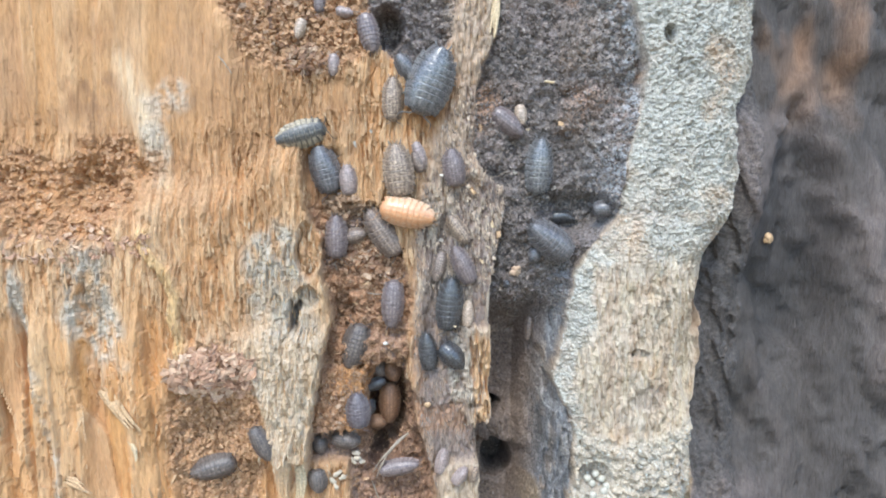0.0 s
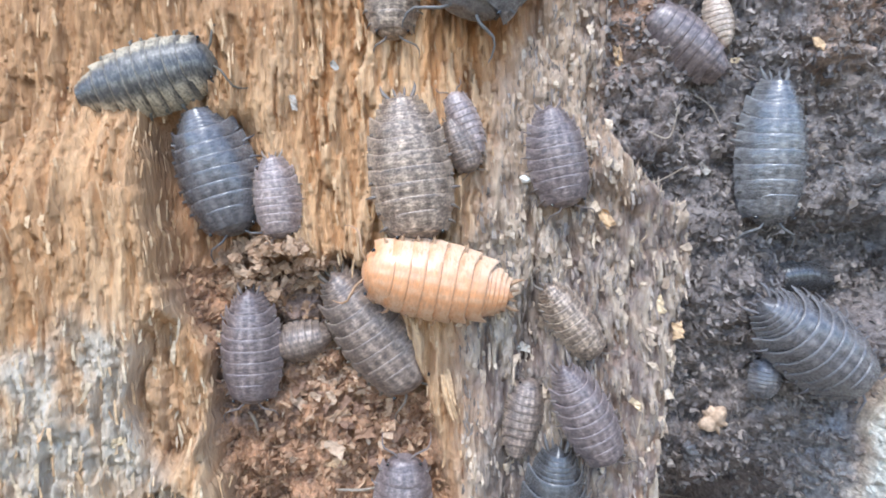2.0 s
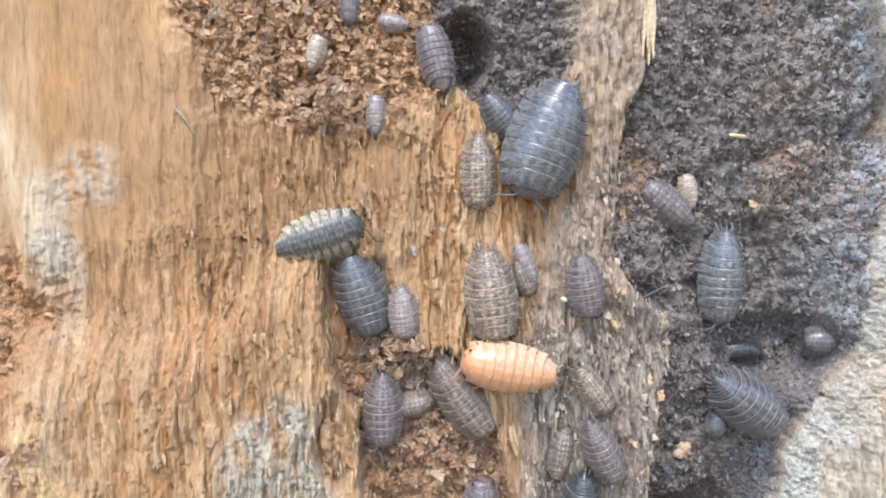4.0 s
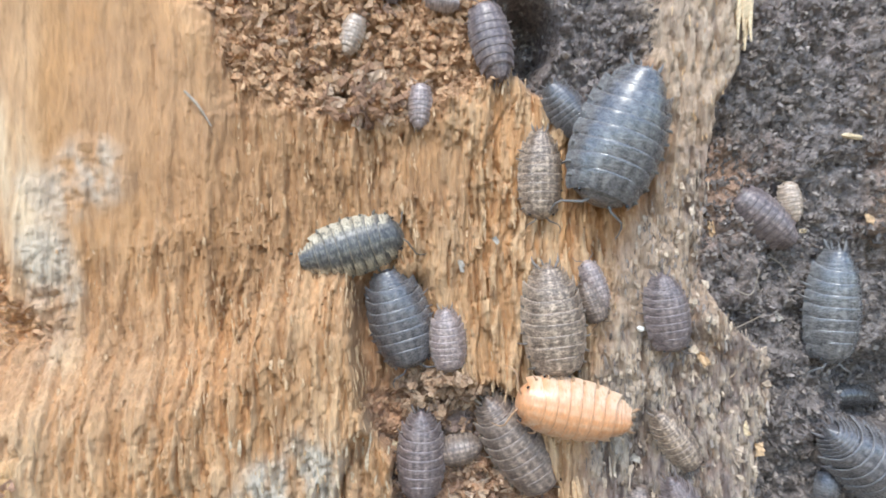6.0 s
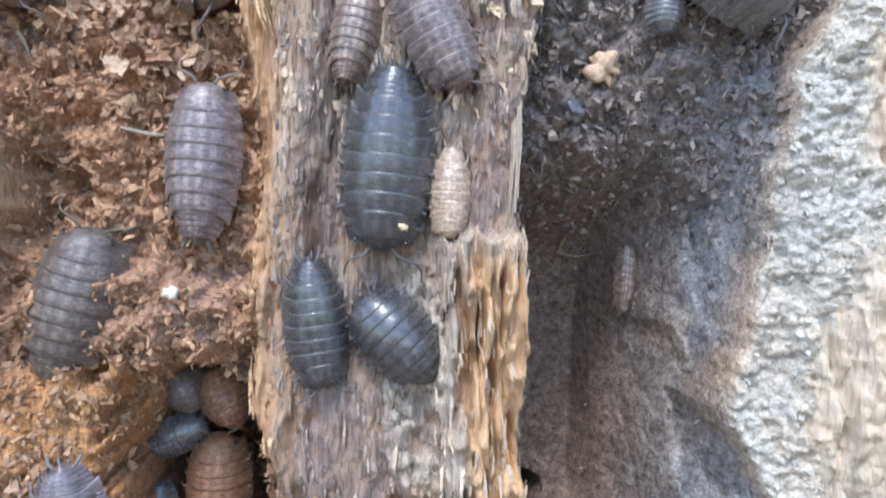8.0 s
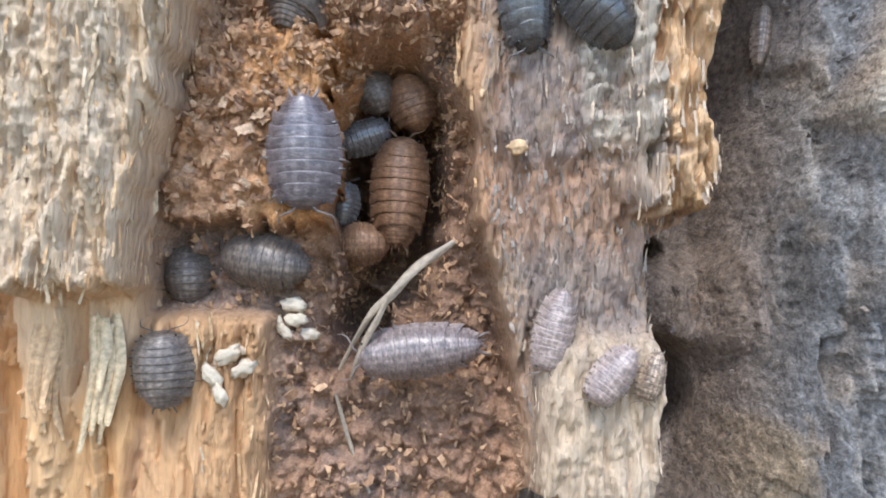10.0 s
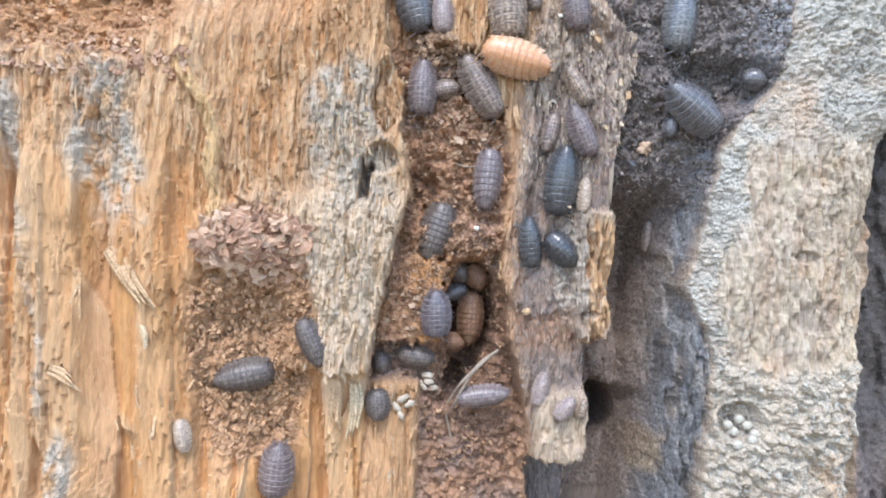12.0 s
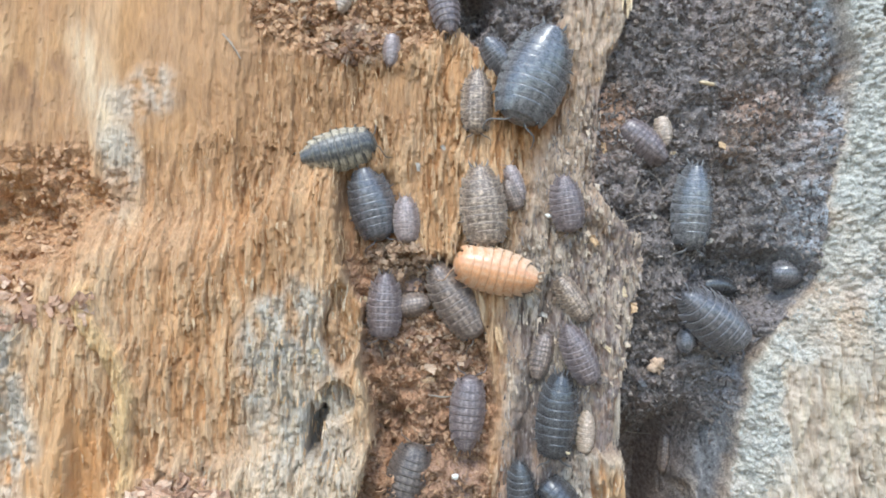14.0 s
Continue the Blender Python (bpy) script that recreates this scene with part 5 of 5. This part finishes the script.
heap("heap of broad pinkish-brown wood flakes in a hollow", -4.12, 21.85, 0.85, 0.55, 260, (0.06, 0.22), 1, 0.16, PINK_MATS, 16)
heap("clump of crumbled brown wood hanging above tan wood", -2.05, 28.3, 0.5, 0.32, 80, (0.04, 0.11), 2, 0.4)
heap("torn brown flakes at the head of the channel", -1.4, 25.25, 0.5, 0.28, 190, (0.02, 0.075), 3, 0.3, TAN_MATS)
heap("loose brown flakes among small woodlice", -2.6, 29.3, 0.9, 0.7, 80, (0.04, 0.12), 4, 0.2)
heap("dry brown flakes along the rim of a brown hollow", -6.6, 24.6, 1.5, 0.35, 60, (0.04, 0.13), 5, 0.1, PINK_MATS)
heap("crumbled orange-brown wood under the ledge", -1.7, 20.9, 0.4, 0.6, 60, (0.025, 0.07), 6, 0.1)
heap("crumbled brown wood in the middle of the channel", -0.8, 23.9, 0.6, 0.5, 90, (0.03, 0.10), 7, 0.12)

# forked rootlet across the lower hollow
fork = thing("rootlet", 0, 0, 0, "dry forked pale rootlet bridging the lower hollow", "rootlet")
child("main_strand", strand_mesh("main_strand", [(-0.10, 20.2, 0.05), (-0.29, 20.07, 0.02), (-0.52, 19.84, 0.0), (-0.65, 19.69, 0.02), (-0.75, 19.57, 0.08), (-0.92, 19.2, 0.3)], (0.02, 0.035, 0.035, 0.03, 0.02, 0.012), STRAW), fork)
child("side_strand", strand_mesh("side_strand", [(-0.58, 19.76, 0.0), (-0.70, 19.5, 0.04), (-0.80, 19.25, 0.15), (-0.83, 19.12, 0.3)], (0.02, 0.025, 0.022, 0.012), STRAW), fork)
for pts, rad in (
    ([(-0.94, 19.02), (-0.83, 18.6), (-0.66, 18.24)], (0.012, 0.018, 0.01)),
    ([(2.36, 22.47), (2.55, 22.42), (2.73, 22.48)], (0.008, 0.009, 0.005)),
    ([(1.62, 25.90), (1.85, 25.82), (2.14, 25.97)], (0.005, 0.008, 0.005)),
    ([(1.72, 26.26), (1.95, 26.16), (2.03, 26.48)], (0.005, 0.008, 0.004)),
    ([(2.2, 26.6), (2.4, 26.5), (2.45, 26.3)], (0.004, 0.006, 0.004)),
    ([(-3.86, 28.35), (-3.72, 28.2), (-3.6, 28.0)], (0.012, 0.016, 0.008)),
):
    tagged(new("rootlet", strand_mesh("rootlet", pts, rad, STRAW)), "thin dry root fibre lying on the rotten wood", "rootlet", "loose root fibres")

# pale droppings below the ledge, granules in a dimple of the ridge
for k, (x, z, turn, size) in enumerate(((-1.27, 19.68, 10, 0.085), (-1.26, 19.57, -5, 0.075), (-1.34, 19.48, 40, 0.07), (-1.17, 19.46, 5, 0.08), (-1.38, 19.54, 70, 0.05),
                                        (-1.70, 19.33, -35, 0.09), (-1.58, 19.24, -30, 0.09), (-1.79, 19.18, 50, 0.085), (-1.72, 19.06, 60, 0.07), (-1.62, 19.36, 20, 0.05))):
    place("dropping", pebble_mesh("dropping", size * 1.15, size * 0.62, size * 0.55, BONE, k, 0.45), x, z, "small pale cream dropping on the tan wood", "dropping", 0.05, turn, "pale droppings")
for k, (x, z) in enumerate(((3.92, 19.05), (4.09, 19.17), (4.21, 19.08), (4.02, 18.94), (4.20, 18.88), (3.97, 18.78), (4.29, 18.96))):
    place("granule", pebble_mesh("granule", 0.09, 0.085, 0.08, STONE, k + 20, 0.15), x, z, "round grey-cream granule in a dimple of the ridge", "granule", 0.05, 0, "granules on the ridge")

# single crumbs and chips
place("wood_crumb", pebble_mesh("wood_crumb", 0.10, 0.09, 0.07, FLAKE_MATS[2], 31, 1.1), 2.34, 23.78, "tan crumb of wood in the dark groove", "wood crumb", 0.05)
place("grey_crumb", pebble_mesh("grey_crumb", 0.07, 0.08, 0.05, SHELLS["slate"], 32, 0.6), 2.12, 23.5, "bluish-grey crumb in the dark groove", "crumb", 0.06)
place("white_speck", pebble_mesh("white_speck", 0.045, 0.03, 0.03, WHITE, 33, 0.3), 0.69, 25.89, "tiny white speck on the rib", "speck", 0.05, 20)
place("pale_speck", pebble_mesh("pale_speck", 0.13, 0.03, 0.03, CHIP_PALE, 34, 0.3), 3.02, 27.85, "thin cream chip lying on dark humus", "wood chip", 0.08, 8)
place("pale_crumb", pebble_mesh("pale_crumb", 0.05, 0.04, 0.035, WHITE, 35, 0.4), -0.57, 22.26, "tiny pale grain in the channel", "speck", 0.06)
place("tan_crumb", pebble_mesh("tan_crumb", 0.07, 0.05, 0.04, CHIP_TAN, 36, 0.5), 0.32, 20.89, "tan crumb of wood on the rib", "wood crumb", 0.05)
place("pink_crumb", pebble_mesh("pink_crumb", 0.12, 0.12, 0.08, CHIP_TAN, 37, 0.5), 8.82, 24.28, "pinkish crumb on the dark bark", "wood crumb", 0.08)
speck = new("white_speck", pebble_mesh("white_speck", 0.03, 0.02, 0.02, CHIP_PALE, 38, 0.6))
speck.matrix_world = pose(0.92 * CM, (depth_at(0.83, 23.13, 0.23, 22) - 0.02 - 0.285) * CM, 22.67 * CM, 90, 0, 0)
tagged(speck, "tiny cream grain on the back of a black woodlouse", "speck")
for n, (pts, wide, mat, label) in enumerate((
    ([(1.66, 23.48), (1.64, 23.09), (1.60, 22.66)], 0.03, STRAW, "grey splinter split off the edge of the rib"),
    ([(-0.02, 24.40), (0.02, 24.13), (0.09, 23.90)], 0.04, CHIP_TAN, "tan wedge of wood beside the channel"),
    ([(-6.22, 21.73), (-5.88, 21.19), (-5.50, 20.79)], 0.11, CHIP_TAN, "tan frayed splinter slanting off the tan face"),
    ([(-7.03, 19.89), (-6.76, 19.76), (-6.5, 19.6)], 0.07, CHIP_TAN, "tan frayed splinter on smooth tan wood"),
    ([(-5.75, 20.6), (-5.65, 20.4), (-5.62, 20.2)], 0.05, CHIP_PALE, "short pale splinter on smooth tan wood"),
    ([(-2.5, 19.7), (-2.45, 19.2), (-2.55, 18.6)], 0.10, CHIP_PALE, "pale fibres hanging below the slab"),
    ([(-2.8, 19.65), (-2.85, 19.1), (-2.75, 18.7)], 0.08, CHIP_TAN, "tan fibres hanging below the slab"),
    ([(1.86, 29.7), (1.84, 29.1), (1.78, 28.7)], 0.07, CHIP_PALE, "pale upright splinter at the top of the rib"),
)):
    # a bundle of straight fibres of unequal length
    r = np.random.RandomState(300 + n)
    ob = thing("splinter", 0, 0, 0, label, "splinter", "loose splinters")
    dx, dz = pts[-1][0] - pts[0][0], pts[-1][1] - pts[0][1]
    long = math.hypot(dx, dz)
    base = float(np.median([depth_at(p[0], p[1], 0.1, 15) for p in pts]))
    for k in range(12):
        sx, cut_a, cut_b = r.uniform(-wide, wide), r.uniform(0, 0.2), r.uniform(0.55, 1.0)
        at = np.array((cut_a, (cut_a + cut_b) / 2, cut_b))
        px = np.interp(at, (0, 0.5, 1), [p[0] for p in pts]) + sx * dz / long
        pz = np.interp(at, (0, 0.5, 1), [p[1] for p in pts]) - sx * dx / long
        py = base - 0.02 + r.uniform(-0.05, 0.05) + np.array((0.02, 0.0, r.uniform(-0.12, 0.05)))
        child("fibre", strand_mesh("fibre", list(zip(px, pz, py)), (wide * 0.25, wide * 0.5, wide * 0.12), mat, 5), ob)

# single chips, crumbs and shreds caught on the wood
STRAY = (
    (-1.13, 26.56, 0.07, CHIP_GREY, 80, "small grey chip stuck to the tan wood"),
    (-0.79, 26.82, 0.05, CHIP_GREY, 60, "small grey chip stuck to the tan wood"),
    (-0.97, 26.75, 0.045, CHIP_TAN, 10, "small brown chip stuck to the tan wood"),
    (-1.82, 24.68, 0.07, CHIP_PALE, 20, "cream chip at the edge of the slab"),
    (-2.48, 24.02, 0.06, CHIP_PALE, 0, "cream chip on the grey slab"),
    (1.75, 24.85, 0.10, CHIP_PALE, 70, "cream chip on the rib"),
    (1.52, 24.05, 0.07, CHIP_PALE, 40, "cream chip on the rib"),
    (1.90, 24.62, 0.08, CHIP_TAN, 85, "tan chip at the edge of the rib"),
    (0.66, 24.5, 0.07, CHIP_GREY, 15, "grey chip on the rib"),
    (1.35, 25.55, 0.09, CHIP_TAN, 60, "tan chip on the rib"),
    (1.55, 26.9, 0.10, CHIP_TAN, 80, "tan chip on the upper rib"),
    (3.32, 26.98, 0.09, CHIP_TAN, 15, "tan shred on dark humus"),
    (3.22, 25.58, 0.08, CHIP_GREY, -40, "grey chip on dark humus"),
    (2.59, 26.86, 0.04, CHIP_PALE, 0, "cream grain on dark humus"),
    (2.30, 25.95, 0.07, CHIP_GREY, 55, "grey chip on dark humus"),
    (2.75, 24.55, 0.05, CHIP_TAN, 40, "tan chip on dark humus"),
    (-0.55, 22.6, 0.05, CHIP_PALE, 30, "pale grain in the channel"),
    (-0.95, 23.55, 0.10, CHIP_TAN, 10, "tan flake in the channel"),
    (-1.2, 23.1, 0.09, CHIP_TAN, 35, "tan flake in the channel"),
)
for n, (x, z, size, mat, turn, label) in enumerate(STRAY):
    place("wood_chip", flake_mesh("wood_chip", size, mat, 900 + n), x, z, label, "wood chip", 0.035, turn, "stray chips", (20 * math.sin(n * 2.1), 20 * math.cos(n * 1.7)))
for pts, rad in (
    ([(2.88, 25.30), (2.98, 25.45), (3.14, 25.38), (3.20, 25.30)], (0.006, 0.010, 0.010, 0.006)),
    ([(-1.66, 24.02), (-1.62, 23.93), (-1.60, 23.84)], (0.010, 0.016, 0.008)),
    ([(2.40, 22.62), (2.38, 22.53), (2.39, 22.46)], (0.012, 0.016, 0.010)),
    ([(-0.95, 23.35), (-0.72, 23.30), (-0.5, 23.34)], (0.008, 0.014, 0.008)),
):
    tagged(new("rootlet", strand_mesh("rootlet", pts, rad, STRAW)), "short dry root fibre caught in the rotten wood", "rootlet", "loose root fibres")


def motions():
    """Nothing on the wood stirs while the camera passes."""


motions()
